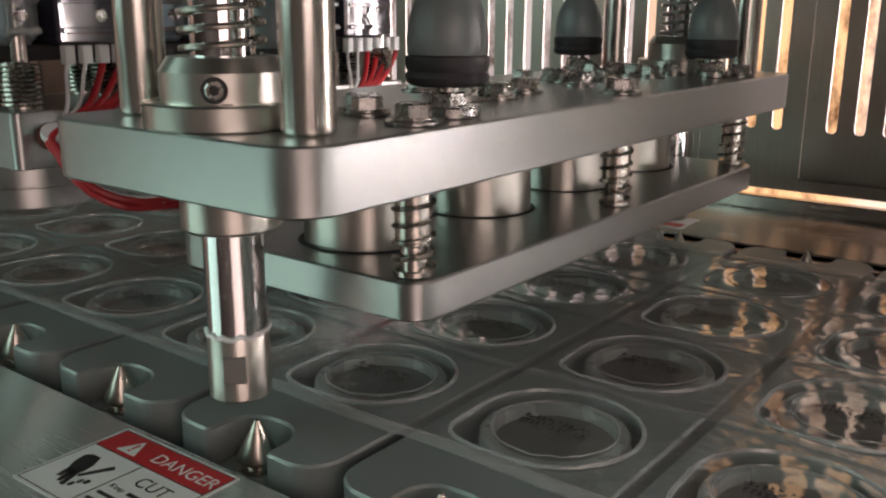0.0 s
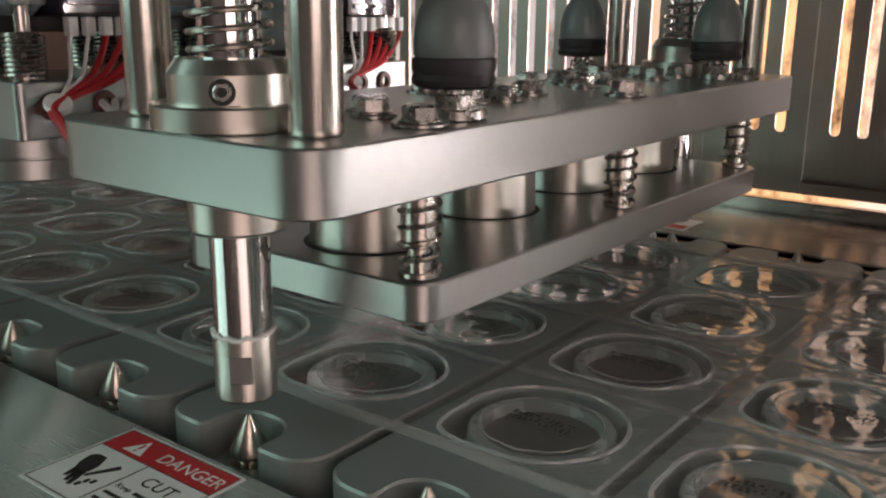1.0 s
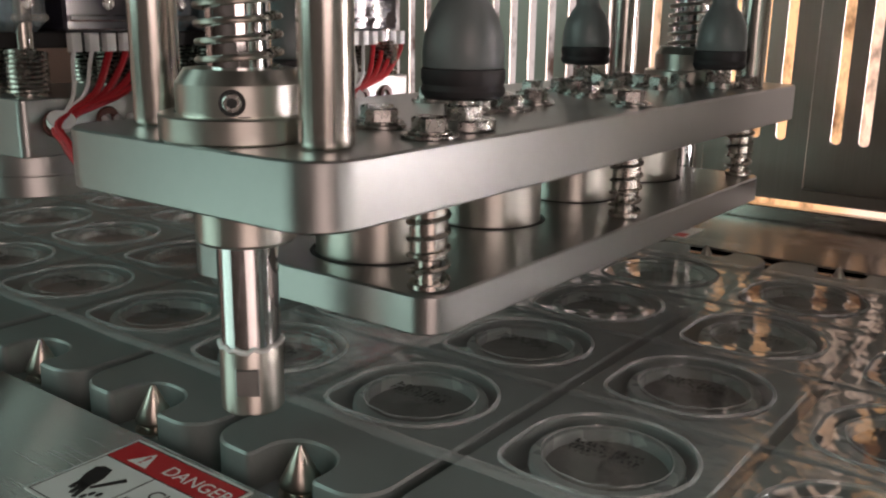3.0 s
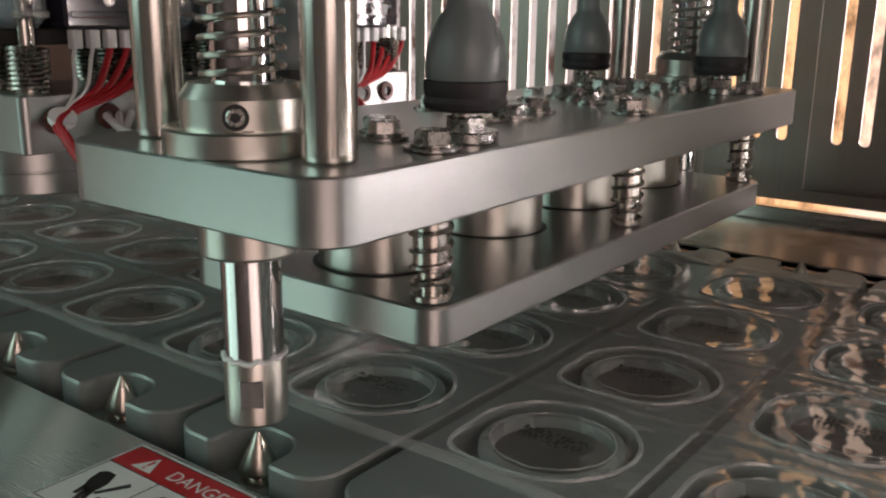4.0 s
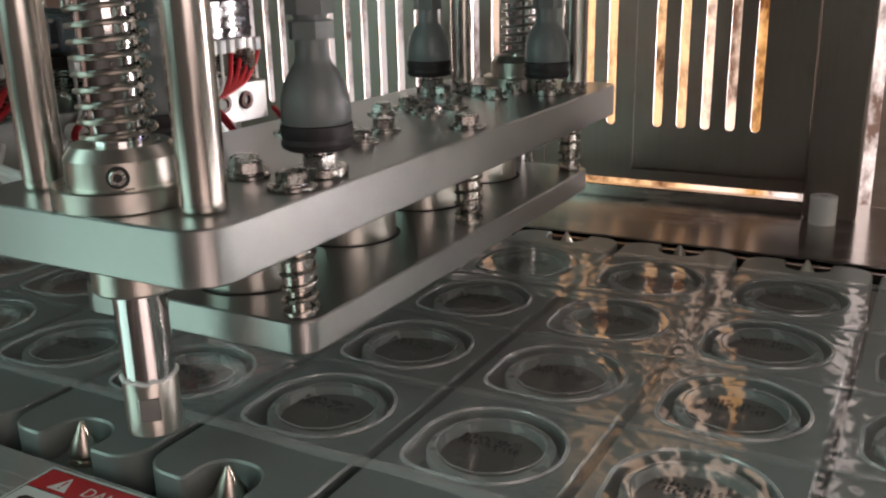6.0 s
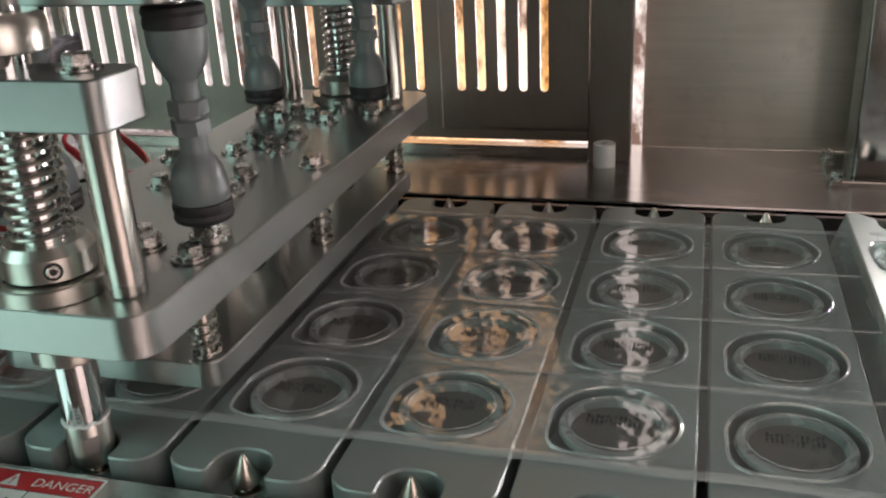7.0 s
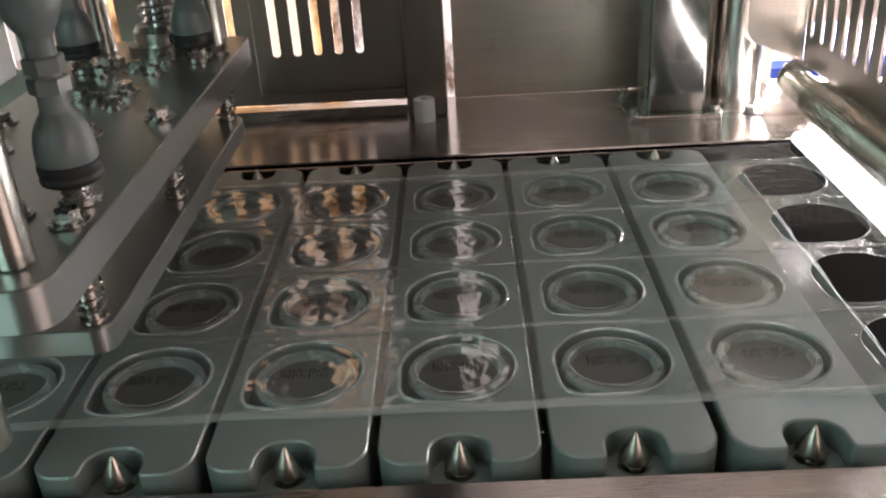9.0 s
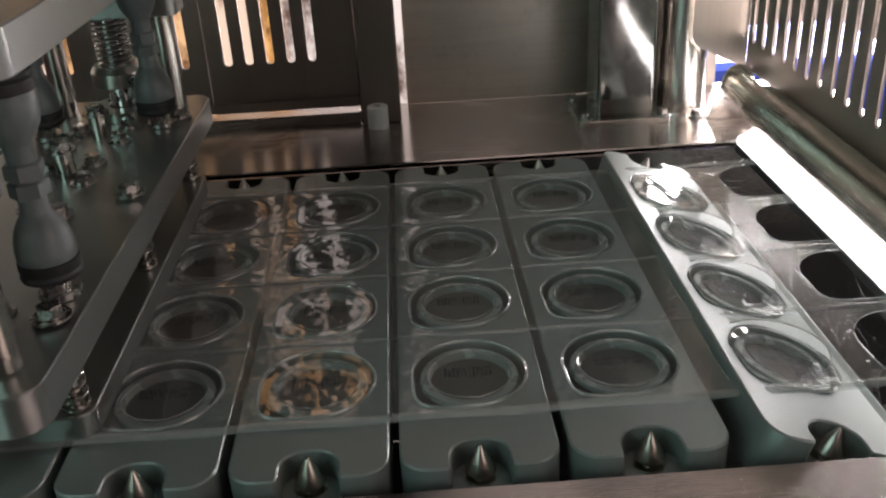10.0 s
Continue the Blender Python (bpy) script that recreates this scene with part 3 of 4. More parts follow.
def press_head():
    e = thing("press_head", "satin aluminium cutting press head with posts and struts", "press")
    body = part("upper_plate", prism(outline_rect(-0.0855, 0.073, -0.031, 0.4916, 0.019), A0, A1, 0.0009), M_ALU, e)
    cross = part("top_plate", prism(outline_rect(-0.090, 0.078, 0.026, 0.432, 0.012), 0.270, 0.296, 0.0009), M_ALU, e)
    for y0, y1 in ((-0.024, 0.019), (0.424, 0.467)):
        blk = part("end_block", prism(outline_rect(-0.087, 0.0675, y0, y1, 0.009), 0.2170, 0.2430, 0.0009), M_ALU, e)
        for x in (0.042, -0.058):
            part("block_bolt", bolt(bmesh.new(), x, (y0 + y1) / 2 + 0.004, 0.2431), M_BOLT, blk)
    p0 = None
    for x, y in POSTS:
        p0 = part("post", rod(0.0104, 0, 0.2171 - A1, 36, 0.0012), M_ROD, e, "brushed steel post", at=(x, y, A1 + 0.0001)) if p0 is None else clone(p0, (x, y, A1 + 0.0001))
    for y in (0.0, FAR_PIN):
        fl = part("flange", lathe([(0.0145, A1 + 0.0001), (0.0316, A1 + 0.0001), (0.0322, A1 + 0.0008), (0.0322, A1 + 0.0092), (0.0314, A1 + 0.0100), (0.0150, A1 + 0.0100), (0.0145, A1 + 0.0094)], 48, close=False), M_TURNED, e, "turned steel guide flange", at=(0, y, 0))
        for k in range(4):
            a = 0.9 + k * math.pi / 2
            part("flange_screw", rod(0.0035, A1 + 0.0098, A1 + 0.0104, 14, 0.0002, None, 0.0225 * math.cos(a), 0.0225 * math.sin(a)), M_DARK, fl)
        part("bushing", lathe([(0.0130, A0 - 0.0165), (0.0190, A0 - 0.0165), (0.0205, A0 - 0.0150), (0.0205, A0 - 0.0001), (0.0130, A0 - 0.0001)], 36, close=False), M_TURNED, e, "turned steel bushing", at=(0, y, 0))
    first = None
    for x, y in STRUTS:
        if first is None:
            s = part("strut", strut_mesh(), M_GREY, e, "grey moulded dumb-bell strut", at=(x, y, A1))
            bm = lathe([(0.0155, 0.0135), (0.0176, 0.0148), (0.0183, 0.0172), (0.0174, 0.0196), (0.0182, 0.0222), (0.0180, 0.0258), (0.0160, 0.0268)], 36)
            rub = part("rubber_ring", bm, M_RUBBER, s, "black rubber ring")
            up = clone(rub, pose(0, 0, 0.155, 180), s)
            bm = hexagon(0.0116, 0.0670, 0.0760)
            hexagon(0.0116, 0.0785, 0.0875, bm, turn=0.6)
            nut = part("lock_nut", bm, M_GREY, s)
            bm = rod(0.0062, 0.0, 0.014, 20)
            rod(0.0130, 0.0002, 0.0050, 24, 0.0006, bm, 0.002, 0)
            hexagon(0.0085, 0.0050, 0.0110, bm)
            stud = part("stud", bm, M_BOLT, s, "steel stud and nut")
            top = part("upper_nut", hexagon(0.0085, 0.1415, 0.1489), M_BOLT, s)
            first = (s, (rub, up, nut, stud, top))
        else:
            s = clone(first[0], (x, y, A1))
            tagged(s, "grey moulded dumb-bell strut")
            for c in first[1]:
                clone(c, c.matrix_basis.copy(), s)
    p0 = None
    for y in CUPS_Y:
        p0 = part("punch", rod(0.0300, B0 + 0.004, A0 - 0.0001, 56, 0.0008), M_TURNED, e, "turned steel round punch", at=(-0.003, y + 0.004, 0)) if p0 is None else clone(p0, (-0.003, y + 0.004, 0))
    p0 = None
    for x, y in SMALL:
        p0 = part("bolt", bolt(bmesh.new(), 0, 0, 0, 0.0069), M_BOLT, e, at=(x, y, A1 + 0.0001)) if p0 is None else clone(p0, pose(x, y, A1 + 0.0001, 0, 0, random.uniform(0, 60)))
    return e


def strut_mesh():
    half = [(0.0165, 0.0260), (0.0173, 0.0272), (0.0175, 0.0330), (0.0168, 0.0395), (0.0150, 0.0460), (0.0118, 0.0520), (0.0092, 0.0555), (0.0084, 0.0580), (0.0083, 0.0690)]
    return lathe(half + [(r, 0.155 - z) for r, z in half[::-1]], 36)


def clamp_plate():
    e = thing("clamp_plate", "satin aluminium spring-loaded clamp plate under the press", "clamp plate")
    part("plate", prism(outline_rect(-0.089, 0.0690, 0.0358, 0.4310, 0.013), B0, B1, 0.0009), M_ALU, e)
    p0 = None
    for y in CUPS_Y:
        part("punch_opening", lathe([(0.0304, B1 + 0.0002), (0.0330, B1 + 0.0002), (0.0326, B1 + 0.0006), (0.0304, B1 + 0.0006)], 56, close=False), M_DARK, e, "dark rim of a punch opening", at=(-0.003, y + 0.004, 0))
    for i, (x, y) in enumerate(RODS):
        if p0 is None:
            bm = rod(0.0058, B1, A1 + 0.0005, 24)
            rod(0.0090, B1 + 0.0003, B1 + 0.0035, 24, 0.0006, bm)
            p0 = part("guide_rod", bm, M_ROD, e, at=(x, y, 0))
            s0 = part("spring", coil(0.0085, 0.0011, B1 + 0.003, A0 + 0.004, 5.5), M_SPRING, p0, "coil spring")
            b0 = part("standoff", rod(0.0080, A1 - 0.050, A1 + 0.0002, 28), M_ROD, p0, "turned steel standoff")
            h0 = part("rod_head", bolt(bmesh.new(), 0, 0, A1 + 0.0002, 0.0078), M_BOLT, p0)
        else:
            r = clone(p0, (x, y, 0))
            clone(s0, (0, 0, 0), r)
            clone(b0, (0, 0, 0), r)
            clone(h0, pose(0, 0, 0, 0, 0, 37 * i), r)
    inner = []
    for i, (x, y) in enumerate(INNER):
        b = clone(b0, (x, y, 0), e)
        tagged(b, "turned steel standoff")
        clone(h0, pose(0, 0, 0, 0, 0, 23 * i), b)
        inner.append(b)
    return e, inner


TURNS = 10
COIL_UP = 0.0685          # length of the guide pin's open spring


def guide_pin(y):
    """The chromed pin that drops over a plate's cone; it stays behind when the head goes on down."""
    e = thing("guide_pin", "chromed guide shaft with steel collar and coil spring", "guide shaft", "guide shafts", at=(0, y, 0))
    part("shaft", rod(0.0125, 0.036, 0.300, 40, 0.001), M_CHROME, e, "mirror-bright chromed shaft")
    bm = lathe([(0.0088, 0.0275), (0.0090, 0.0085), (0.0124, 0.0080), (0.0132, 0.0090), (0.0132, 0.0355), (0.0126, 0.0370), (0.0120, 0.0372)], 40)
    sl = part("sleeve", bm, M_TURNED, e, "worn steel sleeve with a flat")
    part("sleeve_flat", box(-0.0050, 0.0050, -0.0136, -0.0120, 0.0170, 0.0290, 0.0006), M_ALU, sl).matrix_basis = pose(0, 0, 0, 0, 0, 40)
    rnd = random.Random(5)
    ring = [(0.0131 * math.cos(a), 0.0131 * math.sin(a), 0.0365 + rnd.uniform(-0.0006, 0.0012)) for a in [2 * math.pi * i / 30 for i in range(31)]]
    part("grease", sweep(ring, 0.0010, 7), M_WHITE, sl, "smear of white grease")
    col = part("collar", lathe([(0.0128, 0.1315), (0.0244, 0.1315), (0.0252, 0.1323), (0.0252, 0.1445), (0.0215, 0.1500), (0.0128, 0.1500)], 48, close=False), M_TURNED, e, "turned steel clamp collar")
    scr = part("set_screw", lathe([(0.0036, -0.0020), (0.0036, 0.0006), (0.0031, 0.0010), (0.0, 0.0010)], 24), M_BOLT, col, "socket screw")
    # solid dark pieces for the shade in the screw's socket and gap
    part("socket", hexagon(0.0021, 0.0004, 0.00125), M_DARK, scr, "dark hexagon put in for the shaded hexagon socket")
    part("countersink", lathe([(0.0037, 0.0001), (0.0050, 0.0001), (0.0050, 0.0005), (0.0037, 0.0005)], 24), M_DARK, scr, "dark ring put in for the shade in the gap round the screw")
    scr.matrix_basis = pose(0.0252 * math.cos(radians(-48)), 0.0252 * math.sin(radians(-48)), 0.1385, 90, 0, 42)
    part("upper_collar", lathe([(0.0128, 0.2500), (0.0228, 0.2500), (0.0236, 0.2508), (0.0236, 0.2640), (0.0205, 0.2690), (0.0128, 0.2690)], 48, close=False), M_TURNED, e, "turned steel clamp collar")
    n = 24
    step = COIL_UP / TURNS
    turn = part("spring_turn", sweep([(0.0160 * math.cos(2 * math.pi * i / n), 0.0160 * math.sin(2 * math.pi * i / n), step * (i / n - 0.5)) for i in range(n + 1)], 0.0013, 8), M_SPRING, e, "turn of a coil spring", at=(0, 0, 0.1515))
    turns = [turn] + [clone(turn, (0, 0, 0.1515 + step * k)) for k in range(1, TURNS)]
    return e, turns


# ---- sealing head behind the press ----
LX = -0.300               # its middle along the conveyor


def sealing_head():
    """Up position; a block on round sealing rings, with wired terminals above."""
    e = thing("sealing_head", "aluminium heat-sealing head with red wiring and terminals", "sealing head")
    z0 = 0.102
    part("block", prism(outline_rect(LX - 0.06, LX + 0.046, 0.045, 0.415, 0.006), z0, z0 + 0.036, 0.0008), M_ALU, e)
    r0 = None
    for y in CUPS_Y:
        bm = lathe([(0.036, z0 - 0.028), (0.0425, z0 - 0.028), (0.0432, z0 - 0.027), (0.0432, z0 - 0.0145), (0.0422, z0 - 0.0140), (0.0422, z0 - 0.0130), (0.0432, z0 - 0.0125), (0.0432, z0 - 0.0001)], 48)
        r0 = part("sealing_ring", bm, M_ALU, e, "pale aluminium sealing ring", at=(LX - 0.004, y, 0)) if r0 is None else clone(r0, (LX - 0.004, y, 0))
    g0 = None
    for k, y in enumerate((0.066, 0.103, 0.160, 0.191, 0.255, 0.285, 0.350, 0.380)):
        gm = pose(LX + 0.0462, y, z0 + 0.020, 0, 90, 0)
        g0 = part("grommet", lathe([(0.0035, 0.0), (0.0078, 0.0), (0.0085, 0.0012), (0.0078, 0.0026), (0.0040, 0.0026), (0.0035, 0.0004)], 20, close=False), M_RUST, e, "brown cable grommet", at=gm) if g0 is None else clone(g0, gm)
    # spring-loaded rods between the block and the carrier above
    s0 = None
    for x in (-0.045, -0.012, 0.028):
        for y in (0.062, 0.150, 0.240, 0.330, 0.400):
            if s0 is None:
                bm = rod(0.0055, z0 + 0.036, 0.720, 16)
                rod(0.0100, z0 + 0.036, z0 + 0.040, 20, 0.0008, bm)
                s0 = part("carrier_rod", bm, M_ROD, e, at=(LX + x, y, 0))
                c0 = part("spring", coil(0.0115, 0.0015, z0 + 0.037, 0.1665, 9), M_SPRING, s0, "coil spring")
            else:
                s = clone(s0, (LX + x, y, 0))
                clone(c0, (0, 0, 0), s)
    # carrier with terminal covers
    part("carrier", prism(outline_rect(LX - 0.055, LX + 0.020, 0.040, 0.420, 0.004), 0.16700, 0.17700, 0.0008), M_DARK, e)
    for y0, y1, material in ((0.048, 0.078, M_TERMINAL), (0.086, 0.150, M_TERMDARK), (0.160, 0.190, M_TERMINAL), (0.198, 0.262, M_TERMINAL), (0.275, 0.345, M_TERMINAL), (0.352, 0.412, M_TERMDARK)):
        t = part("terminal_cover", box(LX - 0.030, LX + 0.034, y0, y1, 0.17720, 0.21300, 0.007 if material is M_TERMINAL else 0.002), material, e, "clear plastic terminal cover")
        if material is M_TERMINAL:
            part("terminal_core", box(LX - 0.024, LX + 0.022, y0 + 0.004, y1 - 0.004, 0.1785, 0.2070, 0.002), M_BLUECORE, t, "blue-grey terminal block")
        bm = bmesh.new()
        box(LX + 0.0342, LX + 0.0362, y0 + 0.003, y1 - 0.003, 0.18400, 0.18800, 0.0006, bm)
        box(LX + 0.0342, LX + 0.0362, y0 + 0.003, y1 - 0.003, 0.20300, 0.20600, 0.0006, bm)
        part("cover_rib", bm, material, t)
        part("terminal_screw", lathe([(0.0, 0.0016), (0.0035, 0.0014), (0.0045, 0.0)], 14), M_BOLT, t).matrix_basis = pose(LX + 0.0342, (y0 + y1) / 2, 0.19550, 0, 90, 0)
    part("upper_carrier", prism(outline_rect(LX - 0.065, LX + 0.046, 0.03, 0.43, 0.006), 0.330, 0.355, 0.0008), M_ALU, e)
    for k, (y, material) in enumerate(((0.100, M_RED), (0.116, M_BLUE))):
        part("plug", box(LX + 0.010, LX + 0.018, y, y + 0.010, 0.21350, 0.22700, 0.001), material, e, "coloured wire plug")
        part("plug_lead", sweep(bend([(LX + 0.014, y + 0.005, 0.22700), (LX + 0.016, y + 0.012, 0.25300), (LX + 0.004, y + 0.030, 0.27600), (LX, y + 0.03, 0.331)], 6), 0.0014), M_WHITE, e)
    # white plugs and bundled wires, one bundle for each pair of terminals
    rnd = random.Random(9)
    p0 = None
    for yb in (0.094, 0.205, 0.358):
        for k in range(6):
            y = yb + 0.0125 * k
            wire = M_WHITE if k < 2 else M_RED
            x = LX + 0.030
            p0 = part("wire_plug", prism(outline_rect(-0.0034, 0.0034, -0.0036, 0.0036, 0.0008, 2), -0.012, 0.0, 0.0005), M_WHITE, e, "white wire plug", at=(x, y, 0.17650)) if p0 is None else clone(p0, (x, y, 0.17650))
            u, v = rnd.uniform(-0.004, 0.004), rnd.uniform(-0.004, 0.004)
            tie = (LX + 0.058 + u * 0.5, yb - 0.030, 0.1246 + v * 0.6)
            pts = [(x, y, 0.16700), (x + 0.003, y - 0.004, 0.15900), (x + 0.014, y * 0.6 + tie[1] * 0.4, 0.13900), tie, (LX + 0.072 + u * 0.6, yb - 0.036, 0.1136 + v * 0.8), (LX + 0.090 + u, yb - 0.033, 0.0976 + v), (LX + 0.105 + u, yb - 0.019, 0.0870 + v), (LX + 0.112, yb + 0.001 + u, 0.0840 + v), (LX + 0.106 + u, yb + 0.027, 0.0830 + v), (LX + 0.080, yb + 0.050, 0.0900 + v), (LX + 0.047, yb + 0.060, 0.110)]
            part("wire", sweep(bend(pts, 6), 0.0014 if k < 2 else 0.0024, 7), wire, e, "white wire" if k < 2 else "red silicone wire")
        part("cable_tie", lathe([(0.0062, -0.0018), (0.0085, -0.0018), (0.0085, 0.0018), (0.0062, 0.0018)], 18), M_WHITE, e, "white cable tie", at=pose(LX + 0.058, yb - 0.030, 0.1246, 10, 35, 0))
    for k in range(3):
        part("sleeved_lead", sweep(bend([(LX + 0.047, 0.100 + 0.01 * k, 0.123), (LX + 0.075, 0.096, 0.115 - 0.004 * k), (LX + 0.115, 0.105, 0.105 - 0.003 * k), (LX + 0.14, 0.13, 0.102)], 6), 0.0026), M_WHITE, e, "white sleeved lead")
    return e


# ---- warning label ----
def text_mesh(body, size):
    c = bpy.data.curves.new("text", "FONT")
    c.body, c.size, c.extrude = body, size, 0.00004
    ob = bpy.data.objects.new("text", c)
    me = bpy.data.meshes.new_from_object(ob)
    bpy.data.objects.remove(ob)
    bm = bmesh.new()
    bm.from_mesh(me)
    bpy.data.meshes.remove(me)
    return bm


def flat(pts, z0=0.0, z1=0.0002):
    return prism(pts, z0, z1, 0)


def warning_label(at, w=0.0745, h=0.054):
    e = thing("warning_label", "white and red printed danger sticker on the steel deck", "sticker")
    e.matrix_basis = at
    part("backing", flat(outline_rect(0, w, -h, 0, 0.0006, 2), 0, 0.0003), M_LABELW, e)
    bm = bmesh.new()
    for x0, x1, y0, y1 in ((0.0014, w - 0.0014, -0.0018, -0.0014), (0.0014, w - 0.0014, 0.0014 - h, 0.0018 - h), (0.0014, 0.0018, 0.0014 - h, -0.0014), (w - 0.0018, w - 0.0014, 0.0014 - h, -0.0014), (0.0350, 0.0354, 0.0014 - h, -0.0175), (0.0014, w - 0.0014, -0.0178, -0.0174)):
        box(x0, x1, y0, y1, 0.0003, 0.00045, 0, bm)
    part("border_line", bm, M_INK, e, smooth=False)
    part("red_field", flat([(0.0018, -0.0172), (w - 0.0018, -0.0172), (w - 0.0018, -0.0020), (0.0018, -0.0020)], 0.0003, 0.00045), M_LABELR, e)
    part("danger_word", text_mesh("DANGER", 0.0098), M_LABELW, e, "white word DANGER", smooth=False, at=(0.0325, -0.0132, 0.00052))
    part("triangle", flat([(0.0125, -0.0150), (0.0250, -0.0150), (0.01875, -0.0040)], 0.00046, 0.00055), M_LABELW, e, "white warning triangle")
    bm = flat([(0.0182, -0.0115), (0.0193, -0.0115), (0.0196, -0.0072), (0.0179, -0.0072)], 0.00056, 0.00062)
    join(bm, flat([(0.0181, -0.0136), (0.0194, -0.0136), (0.0194, -0.0124), (0.0181, -0.0124)], 0.00056, 0.00062))
    part("exclamation_mark", bm, M_LABELR, e, smooth=False)
    # cut pictogram: a dark palm shape with stubs over a slanted blade, in plain shapes
    bm = flat([(0.0072, -0.0262), (0.0098, -0.0238), (0.0150, -0.0238), (0.0186, -0.0298), (0.0196, -0.0350), (0.0172, -0.0392), (0.0120, -0.0372), (0.0088, -0.0322)], 0.0003, 0.00045)
    for a, b, c, d in ((0.0128, -0.0372, 0.0140, -0.0428), (0.0156, -0.0380, 0.0180, -0.0452), (0.0178, -0.0372, 0.0216, -0.0462)):
        join(bm, flat([(a - 0.0011, b), (c - 0.0008, d), (c + 0.0012, d + 0.0006), (a + 0.0014, b + 0.0012)], 0.0003, 0.00045))
    join(bm, flat([(0.0198, -0.0372), (0.0214, -0.0384), (0.0286, -0.0262), (0.0262, -0.0246)], 0.0003, 0.00045))
    for x, y in ((0.0244, -0.0430), (0.0256, -0.0398), (0.0284, -0.0386)):
        join(bm, flat(outline_rect(x - 0.0010, x + 0.0010, y - 0.0018, y + 0.0014, 0.0009, 3), 0.0003, 0.00045))
    part("pictogram", bm, M_INK, e, "black cutting pictogram", smooth=False)
    part("warning_word", text_mesh("CUT", 0.0095), M_INK, e, "black word CUT", smooth=False, at=(0.0435, -0.0290, 0.0004))
    part("small_word", text_mesh("Keep", 0.0042), M_INK, e, smooth=False, at=(0.0378, -0.0355, 0.0004))
    bm = bmesh.new()
    for k, (x0, x1) in enumerate(((0.0490, 0.0580), (0.0600, 0.0705))):
        box(x0, x1, -0.0355, -0.0335, 0.0003, 0.00045, 0, bm)
    for k in range(3):
        box(0.0378, 0.0705 - 0.006 * k, -0.0410 - 0.005 * k, -0.0392 - 0.005 * k, 0.0003, 0.00045, 0, bm)
    part("small_print", bm, M_INK, e, "unreadable small print", smooth=False)
    return e


# ---- fittings at the exit ----
def square_column():
    e = thing("square_column", "polished square steel column on a bolted foot plate", "column")
    z = -0.0179
    part("foot_plate", prism(outline_rect(0.466, 0.572, 0.572, 0.668, 0.004), z, z + 0.006, 0.0008), M_STEEL, e)
    part("column", prism(outline_rect(0.489, 0.555, 0.585, 0.651, 0.004), z + 0.006, 0.62, 0.0008), mat("polished_stainless", (0.30, 0.29, 0.275), 0.10, 1.0, 0.05, 30, bump=0.02, bscale=30, rvar=0.02), e)
    for x in (0.474, 0.564):
        for y in (0.580, 0.660):
            part("foot_bolt", bolt(bmesh.new(), x, y, z + 0.006, 0.0062), M_BOLT, e)
    return e


def round_column():
    e = thing("round_column", "polished round steel column standing on the deck", "column")
    part("tube", rod(0.0300, -0.0179, 0.62, 48, 0.001, None, 0.600, 0.638), M_ROD, e)
    part("base_ring", rod(0.0315, -0.0179, -0.0150, 48, 0.0008, None, 0.600, 0.638), M_STEEL, e)
    return e


def nylon_stop():
    e = thing("nylon_stop", "white nylon stop with a bore on the rear deck", "stop")
    part("stop_body", lathe([(0.0116, -0.0209), (0.0124, -0.0202), (0.0124, 0.0052), (0.0116, 0.0060), (0.0046, 0.0060), (0.0044, -0.0020), (0.0, -0.0022)], 32), M_WHITE, e, at=(0.2345, 0.6190, 0.003))
    return e


def film_roller():
    """The roller over which the waste film leaves, on its bracket."""
    e = thing("film_roller", "brushed steel film roller on a sheet-metal bracket", "roller")
    x, z = 0.646, 0.0215
    part("roller", rod(0.0222, 0.0, 0.640, 40, 0.0012), M_ROLLER, e, at=pose(x, 0.494, z, 90, 0, 0))
    part("journal", rod(0.0165, 0.0, 0.090, 32, 0.001), M_ROLLER, e, at=pose(x, 0.5695, z, 90, 0, 0))
    bm = prism([(-0.032, 0), (0.032, 0), (0.018, 0.050), (0.012, 0.060), (0.0, 0.064), (-0.010, 0.060), (-0.016, 0.050)], -0.0015, 0.0015, 0.0004)
    br = part("bracket", bm, M_STEEL, e, "bent steel bracket", at=pose(x, 0.572, -0.0179, 90, 0, 0))
    part("bracket_slot", flat(outline_rect(-0.0035, 0.0035, 0.018, 0.040, 0.0034, 5), 0.0016, 0.0018), M_DARK, br)
    part("bracket_foot", box(x - 0.032, x + 0.032, 0.5740, 0.604, -0.0178, -0.0150, 0.0006), M_STEEL, e)
    part("bracket_bolt", bolt(bmesh.new(), x - 0.040, 0.585, -0.0178, 0.0060), M_BOLT, e)
    return e


def exit_lamp_bar():
    # glowing bar put in for a bright streak; no lamp is known here
    e = thing("exit_lamp_bar", "white glowing bar put in for a bright streak along the exit end", "lamp")
    part("lamp_face", box(0.622, 0.656, -0.02, 0.492, -0.0200, -0.0090, 0.002), M_STREAK, e)
    part("lamp_tray", box(0.6225, 0.6555, -0.025, 0.495, -0.030, -0.0202, 0.001), M_DARK, e)
    return e


def rear_label():
    e = thing("rear_label", "white and red sticker on the rear deck", "sticker")
    part("backing", box(-0.085, -0.020, 0.515, 0.560, -0.0179, -0.0176), M_LABELW, e)
    part("red_field", box(-0.083, -0.022, 0.518, 0.532, -0.0176, -0.0174), M_LABELR, e)
    bm = flat([(-0.075, 0.540), (-0.062, 0.536), (-0.050, 0.545), (-0.060, 0.554)], -0.0176, -0.0174)
    part("pictogram", bm, M_INK, e, smooth=False)
    return e


def blue_crate():
    e = thing("blue_crate", "blue plastic crate standing beyond the exit", "crate")
    part("crate_wall", box(0.70, 1.05, 0.94, 1.18, -0.35, -0.062, 0.01), M_BLUE, e)
    return e


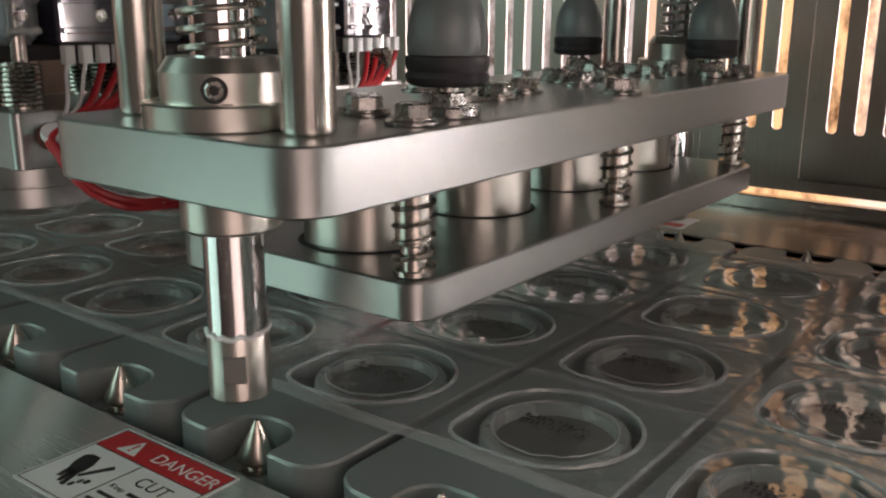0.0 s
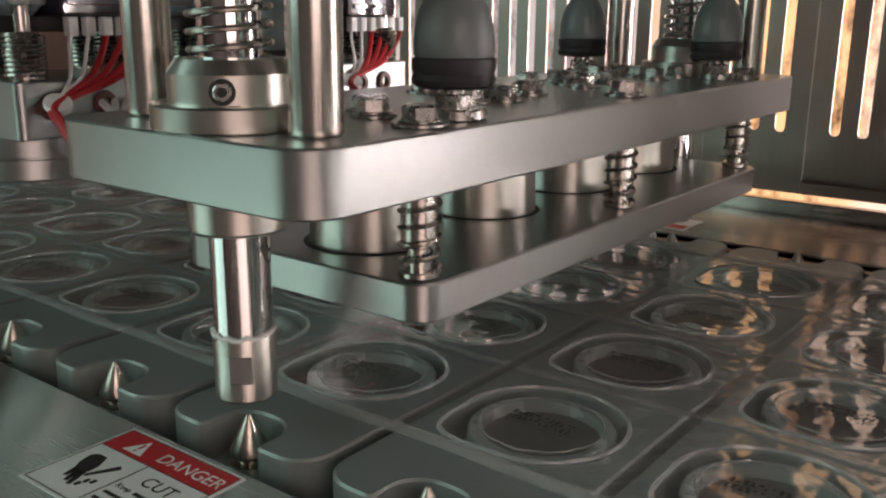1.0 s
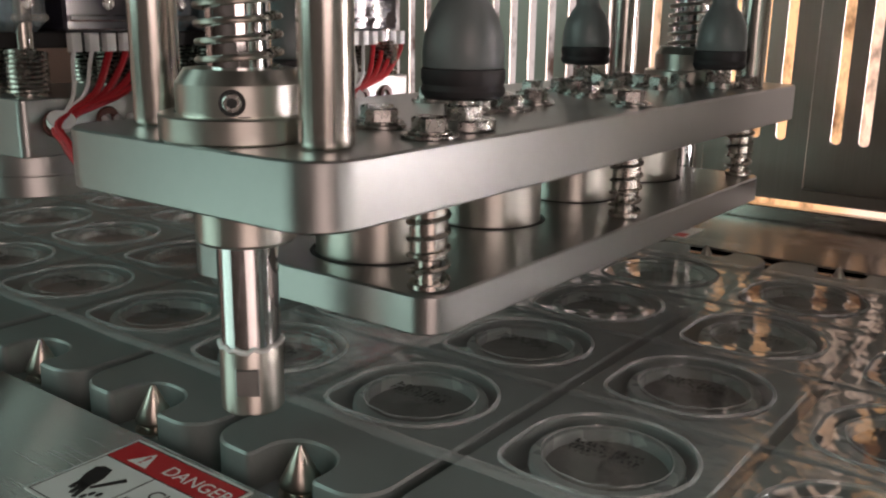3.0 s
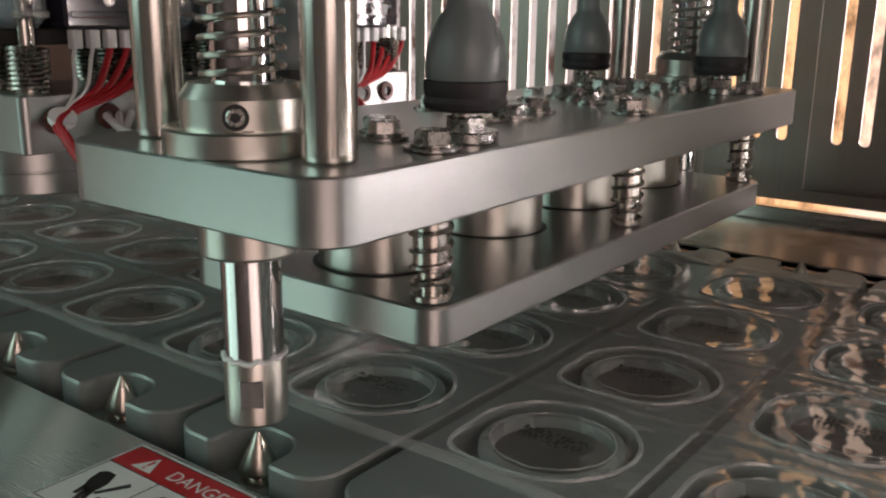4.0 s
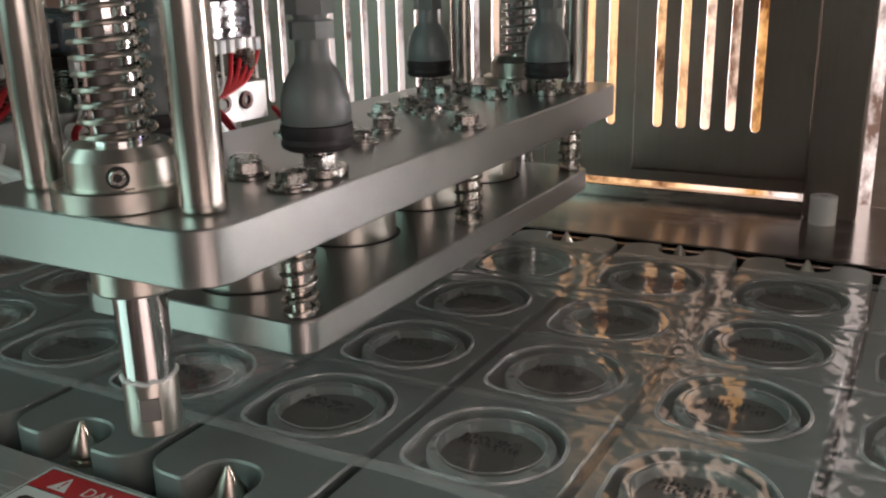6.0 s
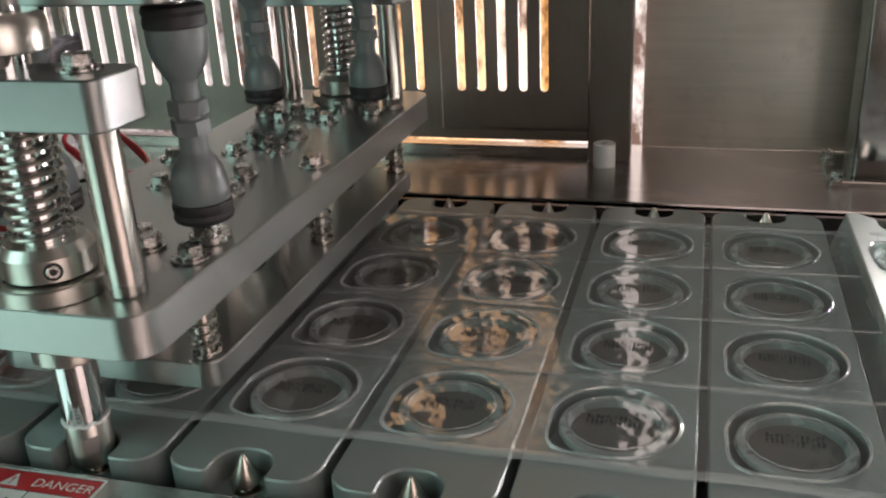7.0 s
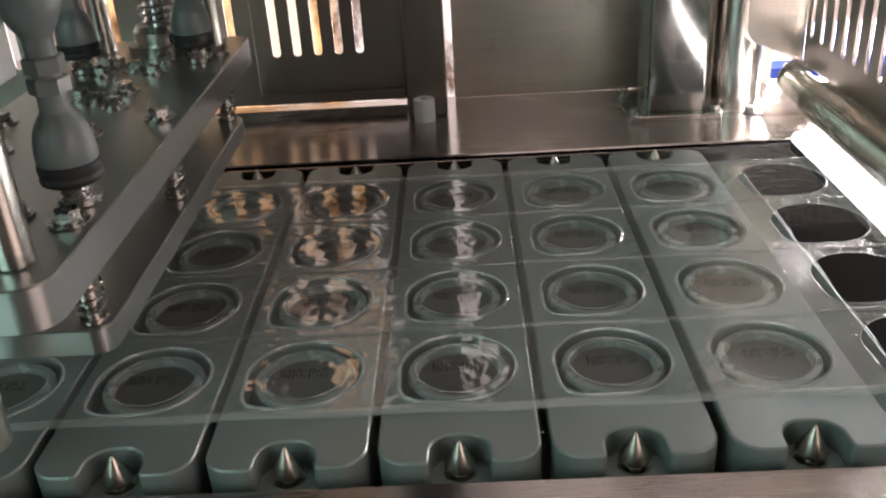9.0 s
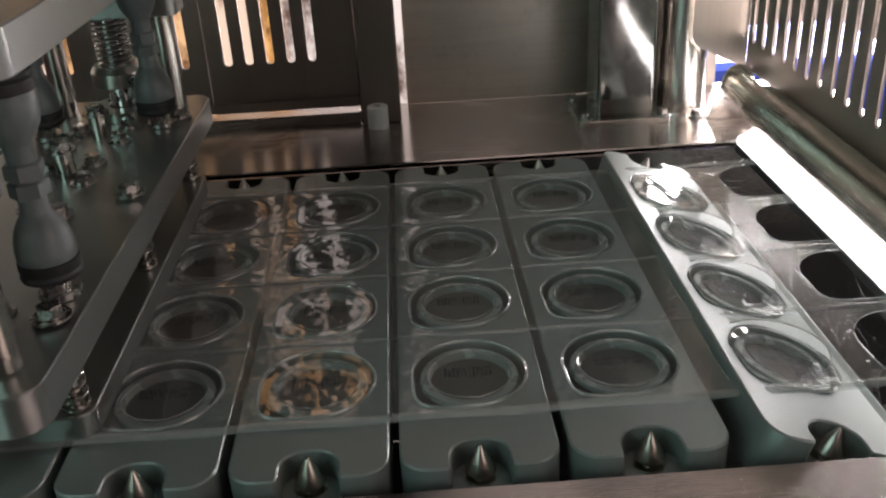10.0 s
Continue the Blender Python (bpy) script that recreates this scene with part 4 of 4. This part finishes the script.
# ---- build ----
setting()
HEAD = press_head()
CLAMP, STANDOFFS = clamp_plate()
PINS = [guide_pin(0.0), guide_pin(FAR_PIN)]
SEALER = sealing_head()
warning_label(pose(-0.0475, -0.0255, -0.0139, 0, 0, 0.5))
rear_label()
square_column()
round_column()
nylon_stop()
film_roller()
exit_lamp_bar()
blue_crate()

COLUMNS = range(-11, 6)
plate0, cup0, strip0 = tray_plate(), cup(), film_strip()
PLATES, CUPSETS, STRIPS = {}, {}, {}
for k in COLUMNS:
    first = k == COLUMNS[0]
    PLATES[k] = plate0 if first else copy_thing(plate0, Matrix())
    STRIPS[k] = strip0 if first else copy_thing(strip0, Matrix())
    CUPSETS[k] = [cup0 if first and j == 0 else copy_thing(cup0, Matrix()) for j in range(4)]
for k in range(6, 9):
    STRIPS[k] = copy_thing(strip0, Matrix())


# ---- motion of the machine ----
def advance(t):
    """Steps made by the conveyor, in pitches, since before the clip."""
    s = 0.0
    for start, length in INDEX:
        u = min(1.0, max(0.0, (t - start) / length))
        r = 0.10
        if u < r:
            f = u * u / (2 * r * (1 - r))
        elif u < 1 - r:
            f = (u - r / 2) / (1 - r)
        else:
            f = 1 - (1 - u) ** 2 / (2 * r * (1 - r))
        s += f
    return s


TURN_X, TURN_R = 0.4688, 0.100    # the end sprocket


def plate_pose(s):
    x = s * PITCH
    if x <= TURN_X:
        return pose(x, 0, CHAIN)
    a = min(2.6, (x - TURN_X) / TURN_R)
    return pose(TURN_X + TURN_R * math.sin(a), 0, CHAIN - TURN_R * (1 - math.cos(a)), 0, math.degrees(a), 0)


def film_pose(s):
    x = s * PITCH
    if x <= 0.66:
        return pose(x, 0, TOP + 0.0012)
    a = min(1.4, (x - 0.66) / 0.06)
    return pose(0.66 + 0.06 * math.sin(a), 0, TOP + 0.0012 - 0.06 * (1 - math.cos(a)) - max(0, x - 0.744), 0, math.degrees(a), 0)


# one stroke of the press: seconds in the cycle, drop in metres
STROKE = ((0.0, 0.0), (1.05, 0.0), (1.15, 0.001), (1.2, 0.003), (1.3, 0.0115), (1.4, 0.024), (1.5, 0.0375), (1.6, 0.047), (1.7, 0.0570), (1.80, 0.0625), (1.9, 0.0635), (2.08, 0.0635), (2.15, 0.058), (2.2, 0.047), (2.3, 0.0265), (2.4, 0.0172), (2.5, 0.0130), (2.6, 0.0075), (2.7, 0.0025), (2.8, 0.0))
SEAL = ((0.0, 0.022), (0.15, 0.011), (0.3, 0.004), (0.45, 0.0), (1.1, 0.0), (1.2, 0.003), (1.3, 0.015), (1.4, 0.032), (1.5, 0.048), (1.6, 0.061), (1.7, 0.070), (1.85, 0.078), (2.15, 0.079), (2.3, 0.071), (2.5, 0.058), (2.6, 0.048), (2.7, 0.036), (2.815, 0.022))


def drops(table):
    rows = [(0.0, table[0][1])]
    for cycle in range(4):
        for t, d in table:
            at = t + cycle * PERIOD
            if rows[-1][0] + 0.03 < at < 10.0:
                rows.append((at, d))
    u = 10.0 - 3 * PERIOD
    for (a, p), (b, q) in zip(table, table[1:]):
        if a <= u <= b:
            rows.append((10.0, p + (q - p) * (u - a) / (b - a)))
    return rows


def motions():
    times = sorted({0.0, 10.0, *(round(min(10, max(0, a + b * k / 10)), 3) for a, b in INDEX for k in range(11))})
    steps = [(t, advance(t)) for t in times]
    for k in COLUMNS:
        path = [(t, plate_pose(k + s)) for t, s in steps]
        walk(PLATES[k], path)
        for j, y in enumerate(CUPS_Y):
            seat = pose(0, y, TOP - CHAIN)
            walk(CUPSETS[k][j], [(t, m @ seat) for t, m in path])
    for k in STRIPS:
        walk(STRIPS[k], [(t, film_pose(k + s)) for t, s in steps])
    stroke = drops(STROKE)
    walk(HEAD, [(t, pose(0, 0, -d)) for t, d in stroke])
    walk(CLAMP, [(t, pose(0, 0, -min(d, 0.0486))) for t, d in stroke])
    for b, (x, y) in zip(STANDOFFS, INNER):
        walk(b, [(t, pose(x, y, min(d, 0.0486) - min(d, 0.0285))) for t, d in stroke])
    for (pin, turns), y in zip(PINS, (0.0, FAR_PIN)):
        walk(pin, [(t, pose(0, y, -min(d, 0.0275))) for t, d in stroke])
        for i, turn in enumerate(turns):
            rows = []
            for t, d in stroke:
                length = COIL_UP - max(0.0, d - 0.0275)
                rows.append((t, pose(0, 0, 0.1485 + length * (i + 0.5) / TURNS)))
            walk(turn, rows)
    walk(SEALER, [(t, pose(0, 0, -0.0135 - 0.83 * d)) for t, d in drops(SEAL)])


motions()
